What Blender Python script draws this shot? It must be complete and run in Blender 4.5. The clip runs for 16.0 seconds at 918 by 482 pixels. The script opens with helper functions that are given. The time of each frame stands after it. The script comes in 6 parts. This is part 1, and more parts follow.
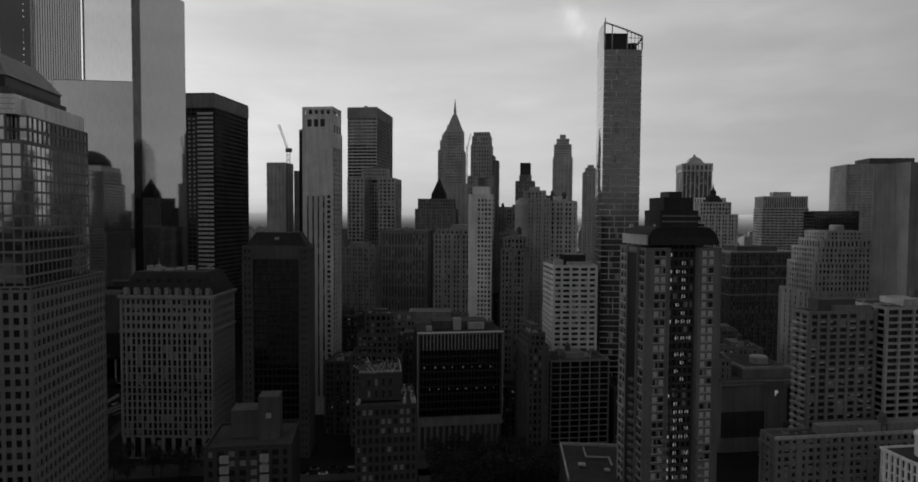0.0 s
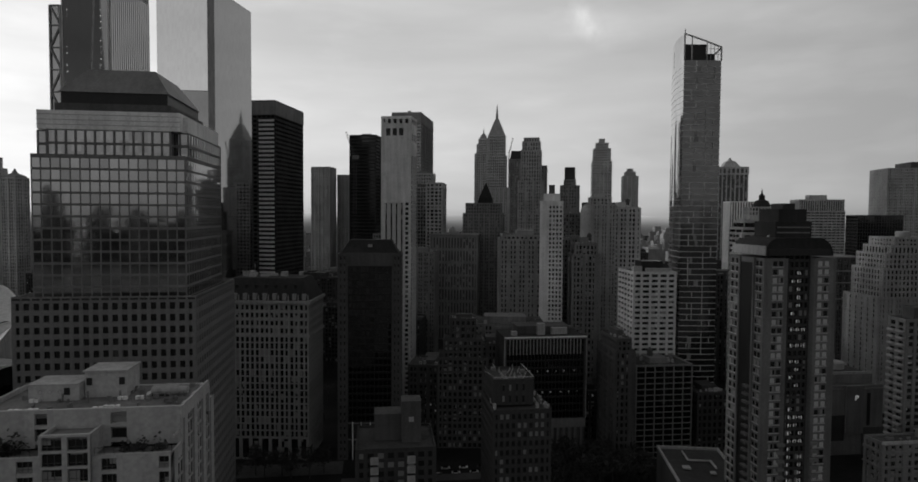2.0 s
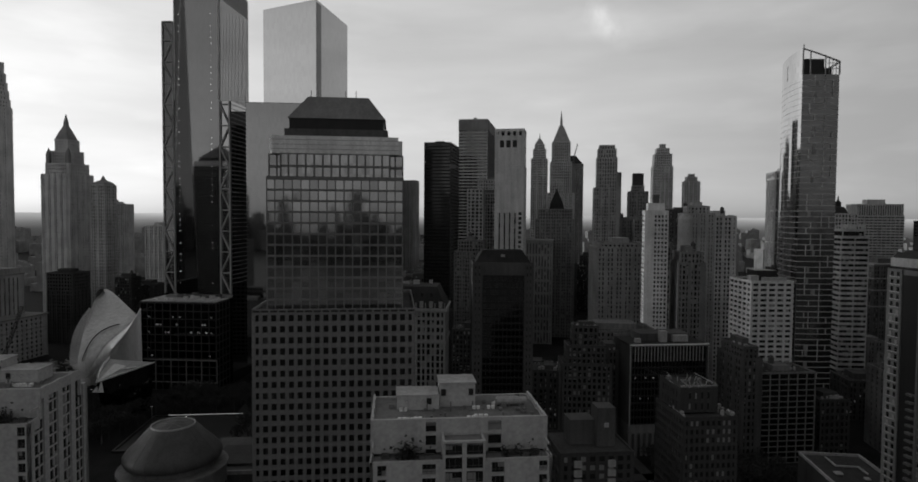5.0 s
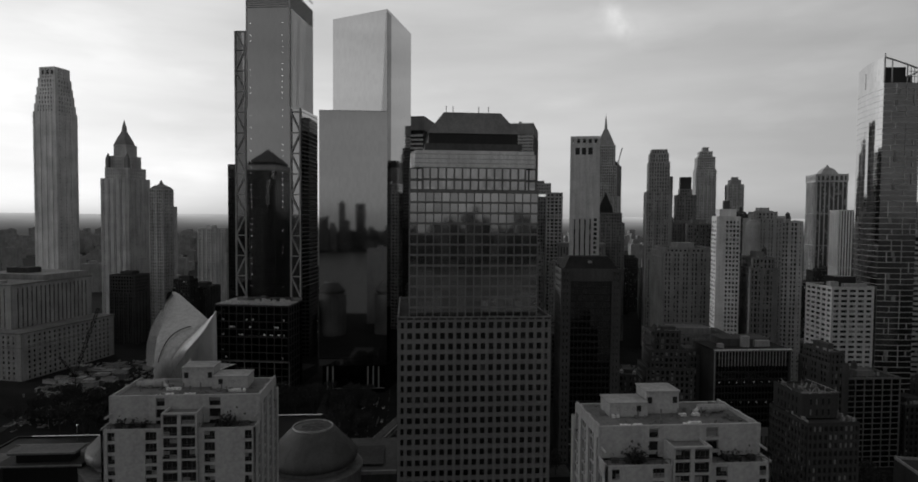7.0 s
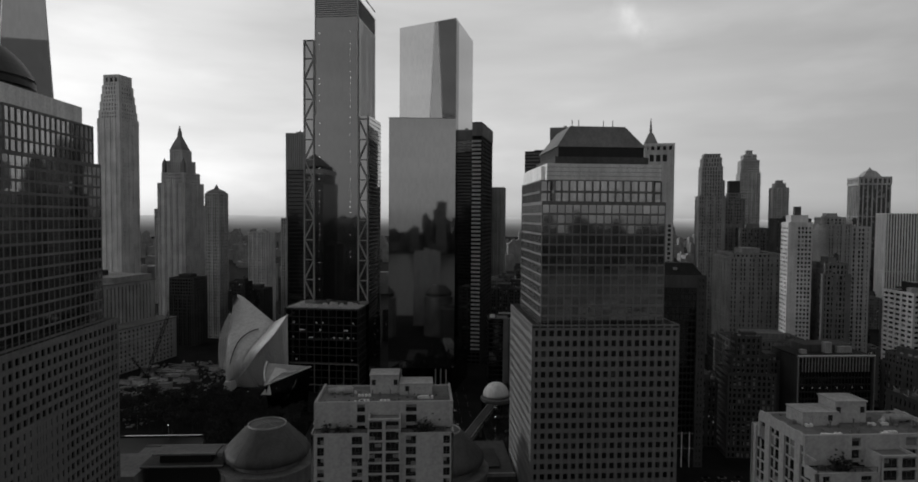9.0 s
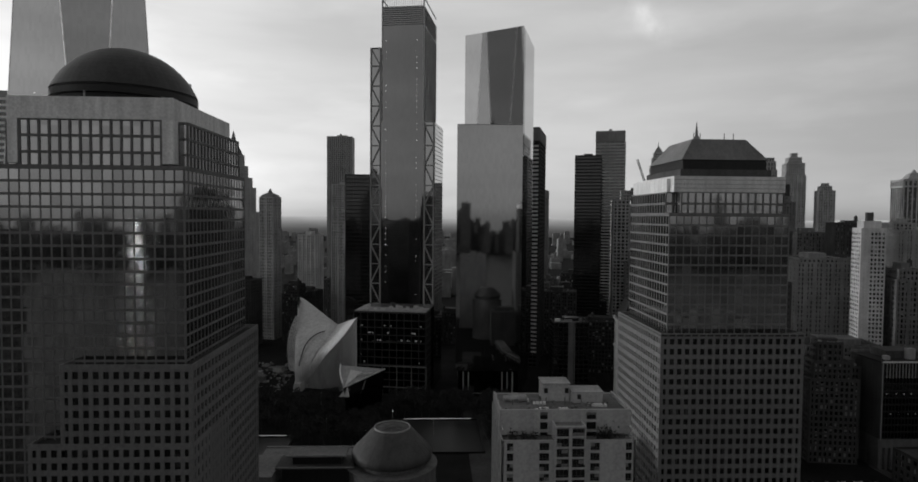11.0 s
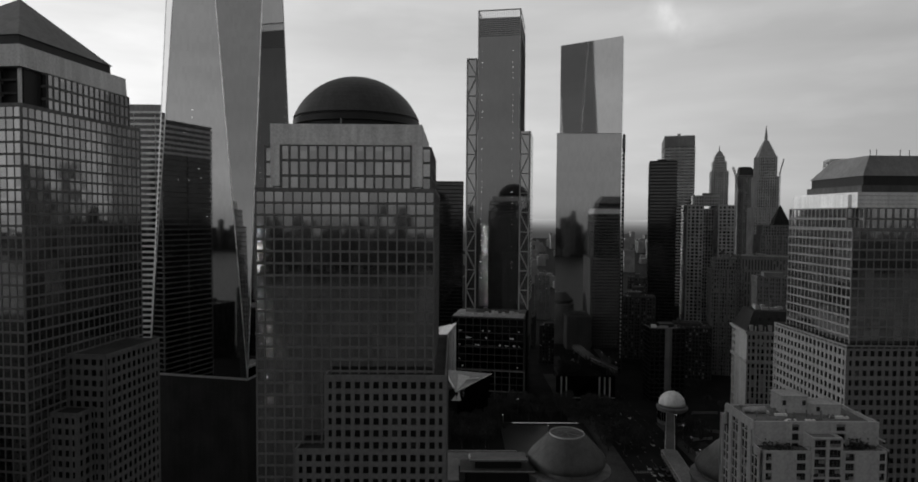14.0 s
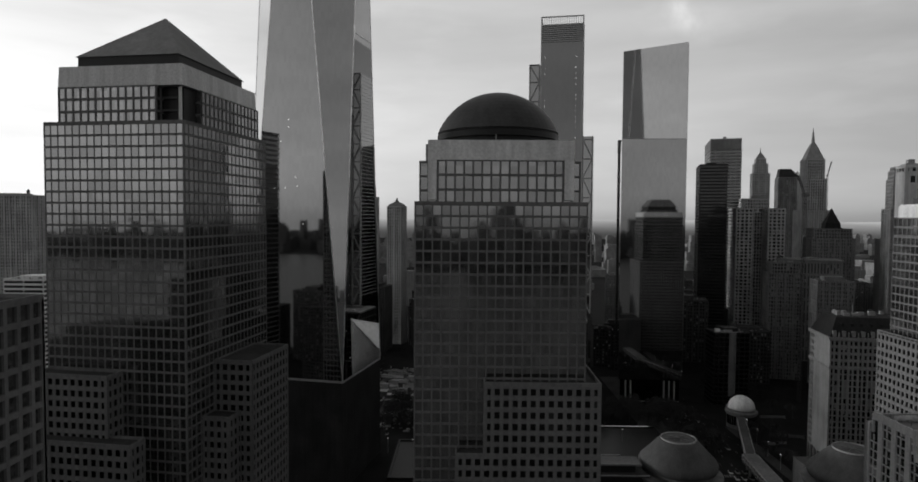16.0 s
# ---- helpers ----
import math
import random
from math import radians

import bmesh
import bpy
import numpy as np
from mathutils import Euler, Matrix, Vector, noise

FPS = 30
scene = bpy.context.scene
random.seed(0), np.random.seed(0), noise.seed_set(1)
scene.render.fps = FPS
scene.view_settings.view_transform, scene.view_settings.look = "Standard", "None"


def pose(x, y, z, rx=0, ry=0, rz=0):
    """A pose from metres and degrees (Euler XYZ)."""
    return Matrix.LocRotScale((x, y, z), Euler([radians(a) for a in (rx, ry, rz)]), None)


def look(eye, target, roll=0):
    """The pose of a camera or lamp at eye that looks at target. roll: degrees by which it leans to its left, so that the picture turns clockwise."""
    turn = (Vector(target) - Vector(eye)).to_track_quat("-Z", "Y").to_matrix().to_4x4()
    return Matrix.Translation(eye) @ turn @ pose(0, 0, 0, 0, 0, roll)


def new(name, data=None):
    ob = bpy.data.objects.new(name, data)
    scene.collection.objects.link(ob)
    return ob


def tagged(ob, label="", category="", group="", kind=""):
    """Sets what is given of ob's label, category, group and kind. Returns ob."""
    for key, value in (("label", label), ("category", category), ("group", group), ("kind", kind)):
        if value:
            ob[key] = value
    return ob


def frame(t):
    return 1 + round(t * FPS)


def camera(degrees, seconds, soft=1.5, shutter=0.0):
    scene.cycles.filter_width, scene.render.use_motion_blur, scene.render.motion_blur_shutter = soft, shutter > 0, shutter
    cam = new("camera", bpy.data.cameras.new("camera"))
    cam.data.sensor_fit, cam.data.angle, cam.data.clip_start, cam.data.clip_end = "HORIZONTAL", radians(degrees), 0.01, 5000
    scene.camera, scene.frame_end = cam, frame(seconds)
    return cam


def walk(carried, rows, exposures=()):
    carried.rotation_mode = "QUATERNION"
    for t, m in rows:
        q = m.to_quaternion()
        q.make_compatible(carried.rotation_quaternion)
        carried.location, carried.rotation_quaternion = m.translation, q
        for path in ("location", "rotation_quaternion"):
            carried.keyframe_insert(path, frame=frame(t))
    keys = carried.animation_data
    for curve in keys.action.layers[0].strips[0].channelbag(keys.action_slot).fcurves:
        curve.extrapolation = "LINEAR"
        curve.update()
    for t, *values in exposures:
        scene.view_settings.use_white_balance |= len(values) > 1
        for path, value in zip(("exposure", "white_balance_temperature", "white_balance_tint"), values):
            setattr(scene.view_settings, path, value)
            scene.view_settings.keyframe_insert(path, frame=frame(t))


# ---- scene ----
cam = camera(73.4, 16.0, soft=1.7)
METRES, EYE, TILT, LEAN, TURN = 344.0, 126.0, 0.0, 0.0, -8.4
ROWS = [
    (0.0, 0.0, 0.0, 0.0, 0.02, -2.39, -0.37),
    (0.5, -0.0305, -0.0058, 0.0025, 0.23, -2.37, -0.41),
    (1.0, -0.0608, -0.012, 0.0053, 0.44, -2.35, -0.42),
    (1.5, -0.091, -0.0184, 0.0078, 0.65, -2.34, -0.41),
    (2.0, -0.121, -0.025, 0.0107, 0.9, -2.35, -0.4),
    (2.5, -0.1508, -0.0318, 0.0131, 1.13, -2.33, -0.37),
    (3.0, -0.181, -0.0385, 0.0156, 1.38, -2.32, -0.39),
    (3.5, -0.2126, -0.0456, 0.0182, 1.66, -2.31, -0.41),
    (4.0, -0.2413, -0.0521, 0.0207, 1.91, -2.31, -0.42),
    (6.5, -0.3925, -0.0884, 0.0342, 3.36, -2.3, -0.45),
    (7.0, -0.4225, -0.0957, 0.0365, 3.64, -2.3, -0.45),
    (7.5, -0.4527, -0.1032, 0.0391, 3.95, -2.3, -0.45),
    (8.0, -0.4829, -0.1106, 0.0416, 4.24, -2.28, -0.45),
    (8.5, -0.5144, -0.1185, 0.0443, 4.56, -2.27, -0.45),
    (9.0, -0.5433, -0.1254, 0.0468, 4.86, -2.27, -0.45),
    (11.5, -0.6955, -0.1658, 0.0605, 6.42, -2.3, -0.46),
    (12.0, -0.7256, -0.1742, 0.0628, 6.74, -2.27, -0.45),
    (12.5, -0.7552, -0.1821, 0.0655, 7.08, -2.29, -0.43),
    (13.0, -0.7852, -0.1905, 0.0679, 7.39, -2.26, -0.44),
    (13.5, -0.815, -0.199, 0.0704, 7.71, -2.26, -0.43),
    (14.0, -0.845, -0.2077, 0.073, 8.0, -2.26, -0.39),
    (14.5, -0.8748, -0.2164, 0.0756, 8.31, -2.27, -0.38),
    (15.0, -0.9046, -0.2252, 0.0782, 8.61, -2.29, -0.37),
    (15.5, -0.9346, -0.2344, 0.0809, 8.91, -2.28, -0.38),
    (16.0, -0.9657, -0.2442, 0.0837, 9.21, -2.28, -0.38),
]
walk(cam, [(t, pose(0, 0, EYE, TILT, LEAN, TURN) @ pose(METRES * x, METRES * y, METRES * z, 90 + pitch, roll, yaw)) for t, x, y, z, yaw, pitch, roll in ROWS])


# ---- world, sun, exposure ----
SUN_AZ, SUN_EL = 80.0, 3.0          # degrees to the left of +y, degrees up
SKY, SKY_GAMMA, SUN = 0.13, 0.16, 1.5
SCRAP = Vector((0.312, 0.904, 0.2905))          # where the torn cloud hangs
SCRAP_ALONG = Vector((0.717, -0.02, -0.695)).normalized()
SCRAP_ACROSS = SCRAP.cross(SCRAP_ALONG).normalized()
world = bpy.data.worlds.new("world")
scene.world = world
world.use_nodes = True
wn, wl = world.node_tree.nodes, world.node_tree.links
wn.clear()
sky = wn.new("ShaderNodeTexSky")
sky.sky_type, sky.sun_disc = "NISHITA", False
sky.sun_elevation, sky.sun_rotation = radians(SUN_EL), radians(-SUN_AZ)
sky.altitude, sky.air_density, sky.dust_density, sky.ozone_density = 0, 1.0, 1.0, 1.0
grey = wn.new("ShaderNodeRGBToBW")
wl.new(sky.outputs[0], grey.inputs[0])
coord = wn.new("ShaderNodeTexCoord")


def wmath(op, a, b):
    n = wn.new("ShaderNodeMath")
    n.operation = op
    for k, v in enumerate((a, b)):
        if isinstance(v, (int, float)):
            n.inputs[k].default_value = v
        else:
            wl.new(v, n.inputs[k])
    return n.outputs[0]


def wcloud(scale, detail, lo, hi, a, b):
    mp = wn.new("ShaderNodeMapping")
    mp.inputs["Scale"].default_value = scale
    wl.new(coord.outputs["Generated"], mp.inputs[0])
    nz = wn.new("ShaderNodeTexNoise")
    nz.inputs["Scale"].default_value, nz.inputs["Detail"].default_value = 1.0, detail
    wl.new(mp.outputs[0], nz.inputs["Vector"])
    mr = wn.new("ShaderNodeMapRange")
    for k, v in zip(("From Min", "From Max", "To Min", "To Max"), (lo, hi, a, b)):
        mr.inputs[k].default_value = v
    wl.new(nz.outputs["Fac"], mr.inputs["Value"])
    return mr.outputs[0]


veil = wcloud((2.2, 2.2, 13.0), 6, 0.35, 0.68, 0.92, 1.13)       # long flat streaks
fleck = wcloud((6.0, 6.0, 16.0), 9, 0.52, 0.72, 1.0, 1.10)       # small puffs
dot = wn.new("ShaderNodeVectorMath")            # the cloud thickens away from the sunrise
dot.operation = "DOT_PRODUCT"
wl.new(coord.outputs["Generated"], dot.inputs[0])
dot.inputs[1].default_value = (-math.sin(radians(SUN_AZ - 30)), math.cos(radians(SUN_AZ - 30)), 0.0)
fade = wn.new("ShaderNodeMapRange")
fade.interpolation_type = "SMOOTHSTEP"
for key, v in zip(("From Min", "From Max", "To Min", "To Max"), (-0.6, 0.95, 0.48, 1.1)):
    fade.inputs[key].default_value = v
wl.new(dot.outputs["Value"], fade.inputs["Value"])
flare = wn.new("ShaderNodeMapRange")           # thin bright cloud round the sunrise
flare.interpolation_type = "SMOOTHSTEP"
for key, v in zip(("From Min", "From Max", "To Min", "To Max"), (0.70, 1.0, 1.0, 1.38)):
    flare.inputs[key].default_value = v
wl.new(dot.outputs["Value"], flare.inputs["Value"])
base = wmath("MINIMUM", wmath("MULTIPLY", wmath("POWER", grey.outputs[0], SKY_GAMMA), 4.38), 6.8)
# one torn scrap of brighter cloud: a slanted streak
off = wn.new("ShaderNodeVectorMath")
off.operation = "SUBTRACT"
wl.new(coord.outputs["Generated"], off.inputs[0])
off.inputs[1].default_value = SCRAP


def wdot(vec):
    n = wn.new("ShaderNodeVectorMath")
    n.operation = "DOT_PRODUCT"
    wl.new(off.outputs[0], n.inputs[0])
    n.inputs[1].default_value = vec
    return wmath("POWER", wmath("ABSOLUTE", n.outputs["Value"], 0), 2.0)


far = wmath("SQRT", wmath("ADD", wdot(SCRAP_ALONG / 0.062), wdot(SCRAP_ACROSS / 0.027)), 0)
near = wn.new("ShaderNodeMapRange")
for key, v in zip(("From Min", "From Max", "To Min", "To Max"), (0.15, 1.0, 1.0, 0.0)):
    near.inputs[key].default_value = v
wl.new(far, near.inputs["Value"])
# the air thickens towards the horizon
split = wn.new("ShaderNodeSeparateXYZ")
wl.new(coord.outputs["Generated"], split.inputs[0])
low = wn.new("ShaderNodeMapRange")
low.interpolation_type = "SMOOTHSTEP"
for key, v in zip(("From Min", "From Max", "To Min", "To Max"), (-0.012, 0.02, 0.8, 1.0)):
    low.inputs[key].default_value = v
wl.new(split.outputs["Z"], low.inputs["Value"])
lid = wn.new("ShaderNodeMapRange")             # unseen sky overhead dimmed to lower the light on roofs and walls
lid.interpolation_type = "SMOOTHSTEP"
for key, v in zip(("From Min", "From Max", "To Min", "To Max"), (0.36, 0.85, 1.0, 0.6)):
    lid.inputs[key].default_value = v
wl.new(split.outputs["Z"], lid.inputs["Value"])
scrap = wmath("ADD", 1.0, wmath("MULTIPLY", near.outputs[0], wcloud((26.0, 26.0, 20.0), 8, 0.38, 0.66, 0.0, 0.36)))
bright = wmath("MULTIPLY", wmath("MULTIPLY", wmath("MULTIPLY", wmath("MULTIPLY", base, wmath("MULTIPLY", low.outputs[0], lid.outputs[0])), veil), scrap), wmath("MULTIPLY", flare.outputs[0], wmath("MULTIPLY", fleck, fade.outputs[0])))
back = wn.new("ShaderNodeBackground")
wl.new(bright, back.inputs[0])
back.inputs[1].default_value = SKY
wout = wn.new("ShaderNodeOutputWorld")
wl.new(back.outputs[0], wout.inputs[0])

sun_data = bpy.data.lights.new("sun", "SUN")
sun_data.energy, sun_data.angle, sun_data.color = SUN, radians(6), (1, 1, 1)
sun = new("sun", sun_data)
sun.matrix_world = look((0, 0, 900), (math.sin(radians(SUN_AZ)), -math.cos(radians(SUN_AZ)), 900 - math.tan(radians(SUN_EL))))


# ---- materials ----
def material(name):
    m = bpy.data.materials.new(name)
    m.use_nodes = True
    t = m.node_tree
    return m, t.nodes, t.links, t.nodes["Principled BSDF"]


def noise_tex(n, l, vec, scale, detail=4.0, stretch=(1, 1, 1)):
    mp = n.new("ShaderNodeMapping")
    mp.inputs["Scale"].default_value = [scale * s for s in stretch]
    l.new(vec, mp.inputs[0])
    t = n.new("ShaderNodeTexNoise")
    t.inputs["Scale"].default_value, t.inputs["Detail"].default_value = 1.0, detail
    l.new(mp.outputs[0], t.inputs["Vector"])
    return t.outputs["Fac"]


def ranged(n, l, src, lo, hi, a, b):
    mr = n.new("ShaderNodeMapRange")
    for k, v in zip(("From Min", "From Max", "To Min", "To Max"), (lo, hi, a, b)):
        mr.inputs[k].default_value = v
    l.new(src, mr.inputs["Value"])
    return mr.outputs[0]


def calc(n, l, op, a, b):
    m = n.new("ShaderNodeMath")
    m.operation = op
    for k, v in enumerate((a, b)):
        if isinstance(v, (int, float)):
            m.inputs[k].default_value = v
        else:
            l.new(v, m.inputs[k])
    return m.outputs[0]


def masonry(name, value, rough=0.85, spread=0.22, grain=0.6, streak=0.18, bump=0.15):
    """Stone, brick, concrete or paint: broad stains, upright rain streaks and fine grain, in metres."""
    m, n, l, b = material(name)
    pos = n.new("ShaderNodeTexCoord").outputs["Object"]
    big = ranged(n, l, noise_tex(n, l, pos, 0.06, 5), 0.3, 0.7, 1 - spread, 1 + spread)
    run = ranged(n, l, noise_tex(n, l, pos, 0.5, 3, (1, 1, 0.06)), 0.35, 0.7, 1 + streak * 0.4, 1 - streak)
    fine = noise_tex(n, l, pos, grain * 2.5, 6)
    fin = ranged(n, l, fine, 0.3, 0.7, 0.86, 1.14)
    v = calc(n, l, "MULTIPLY", calc(n, l, "MULTIPLY", big, run), calc(n, l, "MULTIPLY", fin, value))
    l.new(v, b.inputs["Base Color"])
    b.inputs["Roughness"].default_value = rough
    b.inputs["Specular IOR Level"].default_value = 0.08 if rough > 0.6 else 0.25
    bp = n.new("ShaderNodeBump")
    bp.inputs["Strength"].default_value, bp.inputs["Distance"].default_value = bump, 0.15
    l.new(fine, bp.inputs["Height"])
    l.new(bp.outputs[0], b.inputs["Normal"])
    return m


def glass(name, value, metal, rough=0.05, cell=(2.8, 2.8, 3.6), blinds=0.0, blind_value=0.2, tilt=0.004, wave=0.004, vary=0.2):
    """Glazing: each pane a little out of line, some with blinds drawn behind."""
    m, n, l, b = material(name)
    pos = n.new("ShaderNodeTexCoord").outputs["Object"]
    dv = n.new("ShaderNodeVectorMath")
    dv.operation = "DIVIDE"
    l.new(pos, dv.inputs[0])
    dv.inputs[1].default_value = cell
    fl = n.new("ShaderNodeVectorMath")
    fl.operation = "FLOOR"
    l.new(dv.outputs[0], fl.inputs[0])
    wnz = n.new("ShaderNodeTexWhiteNoise")
    info = n.new("ShaderNodeObjectInfo")
    ad = n.new("ShaderNodeVectorMath")
    ad.operation = "ADD"
    l.new(fl.outputs[0], ad.inputs[0])
    sc = calc(n, l, "MULTIPLY", info.outputs["Random"], 517.0)
    l.new(sc, ad.inputs[1])
    l.new(ad.outputs[0], wnz.inputs["Vector"])
    # base colour
    tone = ranged(n, l, wnz.outputs["Value"], 0, 1, value * (1 - vary), value * (1 + vary))
    if blinds > 0:
        pick = n.new("ShaderNodeMath")
        pick.operation = "LESS_THAN"
        l.new(wnz.outputs["Value"], pick.inputs[0])
        pick.inputs[1].default_value = blinds
        mix = n.new("ShaderNodeMix")
        l.new(pick.outputs[0], mix.inputs["Factor"])
        l.new(tone, mix.inputs["A"])
        mix.inputs["B"].default_value = blind_value
        tone = mix.outputs["Result"]
    l.new(tone, b.inputs["Base Color"])
    b.inputs["Metallic"].default_value, b.inputs["Roughness"].default_value = metal, rough
    # pane by pane tilt and slow waves of the sheet
    geo = n.new("ShaderNodeNewGeometry")
    sub = n.new("ShaderNodeVectorMath")
    sub.operation = "SUBTRACT"
    l.new(wnz.outputs["Color"], sub.inputs[0])
    sub.inputs[1].default_value = (0.5, 0.5, 0.5)
    mul = n.new("ShaderNodeVectorMath")
    mul.operation = "SCALE"
    l.new(sub.outputs[0], mul.inputs[0])
    mul.inputs["Scale"].default_value = tilt * 2
    add = n.new("ShaderNodeVectorMath")
    add.operation = "ADD"
    bp = n.new("ShaderNodeBump")
    bp.inputs["Strength"].default_value, bp.inputs["Distance"].default_value = 1.0, wave
    l.new(noise_tex(n, l, pos, 0.35, 2), bp.inputs["Height"])
    l.new(bp.outputs[0], add.inputs[0])
    l.new(mul.outputs[0], add.inputs[1])
    nm = n.new("ShaderNodeVectorMath")
    nm.operation = "NORMALIZE"
    l.new(add.outputs[0], nm.inputs[0])
    l.new(nm.outputs[0], b.inputs["Normal"])
    return m


GRANITE = masonry("grey_granite", 0.165, 0.75)
CROWN = masonry("pale_granite", 0.68, 0.7, 0.12)
COPPER = masonry("dark_copper", 0.05, 0.5, 0.25)
PAVILION_ROOF = masonry("weathered_copper", 0.075, 0.6, 0.2)
PATINA = masonry("dull_copper_sheet", 0.16, 0.55, 0.2)
TAN = masonry("tan_brick", 0.13)
LIME = masonry("limestone", 0.2)
CREAM = masonry("cream_stone", 0.26)
TERRA = masonry("terracotta", 0.165, 0.8, 0.25)
WHITE = masonry("white_brick", 0.5)
PALE = masonry("pale_concrete", 0.32)
MID = masonry("grey_concrete", 0.17)
BROWN = masonry("brown_brick", 0.08)
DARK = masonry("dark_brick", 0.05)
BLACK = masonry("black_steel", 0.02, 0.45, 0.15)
STEEL = masonry("pale_steel", 0.30, 0.5, 0.1)
ROOF = masonry("roof_gravel", 0.055, 0.95, 0.35)
MEMBRANE = masonry("worn_roof_membrane", 0.15, 0.9, 0.3)
SLATE = masonry("roof_slate", 0.028, 0.7, 0.3)
SHELL = masonry("white_enamel", 0.55, 0.4, 0.06)
STUCCO = masonry("buff_concrete", 0.37, 0.85, 0.1, 0.6, 0.12)
ASPHALT = masonry("asphalt", 0.014, 0.9, 0.35)
LEAF = masonry("leaves", 0.04, 0.7, 0.4)
# pale stone; on the far towers its paleness also stands for haze
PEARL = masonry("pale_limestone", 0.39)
VERDIGRIS = masonry("green_copper", 0.26, 0.6, 0.15)
BLIND = masonry("drawn_blind", 0.4, 0.9, 0.1)
FAR_STONE = masonry("far_city_stone", 0.23)
PAINT = masonry("white_paint", 0.78, 0.6, 0.06)
BARK = masonry("bark", 0.06)
BASEGLASS = glass("dark_window_glass", 0.06, 1.0, 0.06, (2.8, 2.8, 3.63), 0.06, 0.16)
COATED = glass("coated_glass", 0.355, 0.96, 0.05, (2.8, 2.8, 3.63), 0.0)
MIRROR = glass("mirror_glass", 0.45, 1.0, 0.035, (1.5, 1.5, 4.0), 0.0, tilt=0.0003, wave=0.0006, vary=0.03)
MIRROR3 = glass("blue_mirror_glass", 0.4, 1.0, 0.03, (1.5, 1.5, 4.0), 0.0, tilt=0.0003, wave=0.0006, vary=0.03)
BRIGHTMIRROR = glass("silver_mirror_glass", 0.5, 1.0, 0.05, (3.0, 3.0, 4.0), 0.0, tilt=0.022, wave=0.001, vary=0.05)
POLISHED = glass("polished_steel", 0.8, 1.0, 0.3, (3, 3, 3), 0.0)
SMOKE = glass("smoked_glass", 0.10, 1.0, 0.05, (1.6, 1.6, 3.9), 0.0, tilt=0.003)
# far windows: haze put into the glass colour
HAZY_PANE = glass("hazed_window_glass", 0.065, 0.0, 0.25, (2.0, 2.0, 3.2), 0.12, 0.24)
PANE = glass("window_glass", 0.014, 0.0, 0.06, (2.0, 2.0, 3.2), 0.16, 0.22)
APT_PANE = glass("apartment_window_glass", 0.02, 0.0, 0.08, (2.4, 2.4, 3.0), 0.22, 0.22)
APT_PANE2 = glass("balcony_window_glass", 0.02, 0.0, 0.08, (3.2, 3.0, 3.0), 0.12, 0.2)
BALCONY_GLASS = glass("balcony_glass", 0.15, 1.0, 0.15, (5.2, 5.2, 3.3), 0.0, 0.2, tilt=0.006, vary=0.12)


# ---- mesh helpers ----
class Geo:
    def __init__(self):
        self.v, self.f = [], []

    def box(self, x0, x1, y0, y1, z0, z1):
        k = len(self.v)
        self.v += [(x, y, z) for z in (z0, z1) for y in (y0, y1) for x in (x0, x1)]
        self.f += [(k, k + 2, k + 3, k + 1), (k + 4, k + 5, k + 7, k + 6), (k, k + 1, k + 5, k + 4),
                   (k + 2, k + 6, k + 7, k + 3), (k, k + 4, k + 6, k + 2), (k + 1, k + 3, k + 7, k + 5)]
        return self

    def loft(self, rings, closed=True, caps=True):
        """Rings of as many points each, joined side by side."""
        k, n = len(self.v), len(rings[0])
        for r in rings:
            self.v += [tuple(p) for p in r]
        for a in range(len(rings) - 1):
            for i in range(n if closed else n - 1):
                j = (i + 1) % n
                self.f.append((k + a * n + i, k + a * n + j, k + (a + 1) * n + j, k + (a + 1) * n + i))
        if caps:
            self.f.append(tuple(k + i for i in reversed(range(n))))
            self.f.append(tuple(k + (len(rings) - 1) * n + i for i in range(n)))
        return self

    def prism(self, poly, z0, z1, top=None):
        return self.loft([[(x, y, z0) for x, y in poly], [(x, y, z1) for x, y in (top or poly)]])

    def bar(self, a, b, w):
        """A square bar from a to b."""
        a, b = Vector(a), Vector(b)
        d = (b - a).normalized()
        s = d.cross(Vector((0, 0, 1)) if abs(d.z) < 0.95 else Vector((1, 0, 0))).normalized() * w / 2
        u = s.cross(d).normalized() * w / 2
        return self.loft([[p - s - u, p + s - u, p + s + u, p - s + u] for p in (a, b)])

    def lathe(self, profile, n=32, cx=0, cy=0):
        ph = math.pi / 4 if n == 4 else 0.0
        return self.loft([[(cx + r * math.cos(ph + 2 * math.pi * i / n), cy + r * math.sin(ph + 2 * math.pi * i / n), z)
                           for i in range(n)] for r, z in profile])

    def mesh(self, name, mat, smooth=False):
        me = bpy.data.meshes.new(name)
        me.from_pydata(self.v, [], self.f)
        me.materials.append(mat)
        if smooth:
            me.polygons.foreach_set("use_smooth", [True] * len(me.polygons))
        me.update()
        return me


def part(name, geo, mat, parent, label="", kind="", smooth=False, at=None):
    ob = new(name, geo.mesh(name, mat, smooth) if isinstance(geo, Geo) else geo)
    ob.parent = parent
    if at is not None:
        ob.matrix_basis = at
    return tagged(ob, label, kind=kind)


def thing(name, label, category, x, y, z=0.0, yaw=0.0, group="", kind=""):
    ob = new(name)
    ob.empty_display_size = 5
    ob.matrix_basis = pose(x, y, z, 0, 0, yaw)
    return tagged(ob, label, category, group, kind)


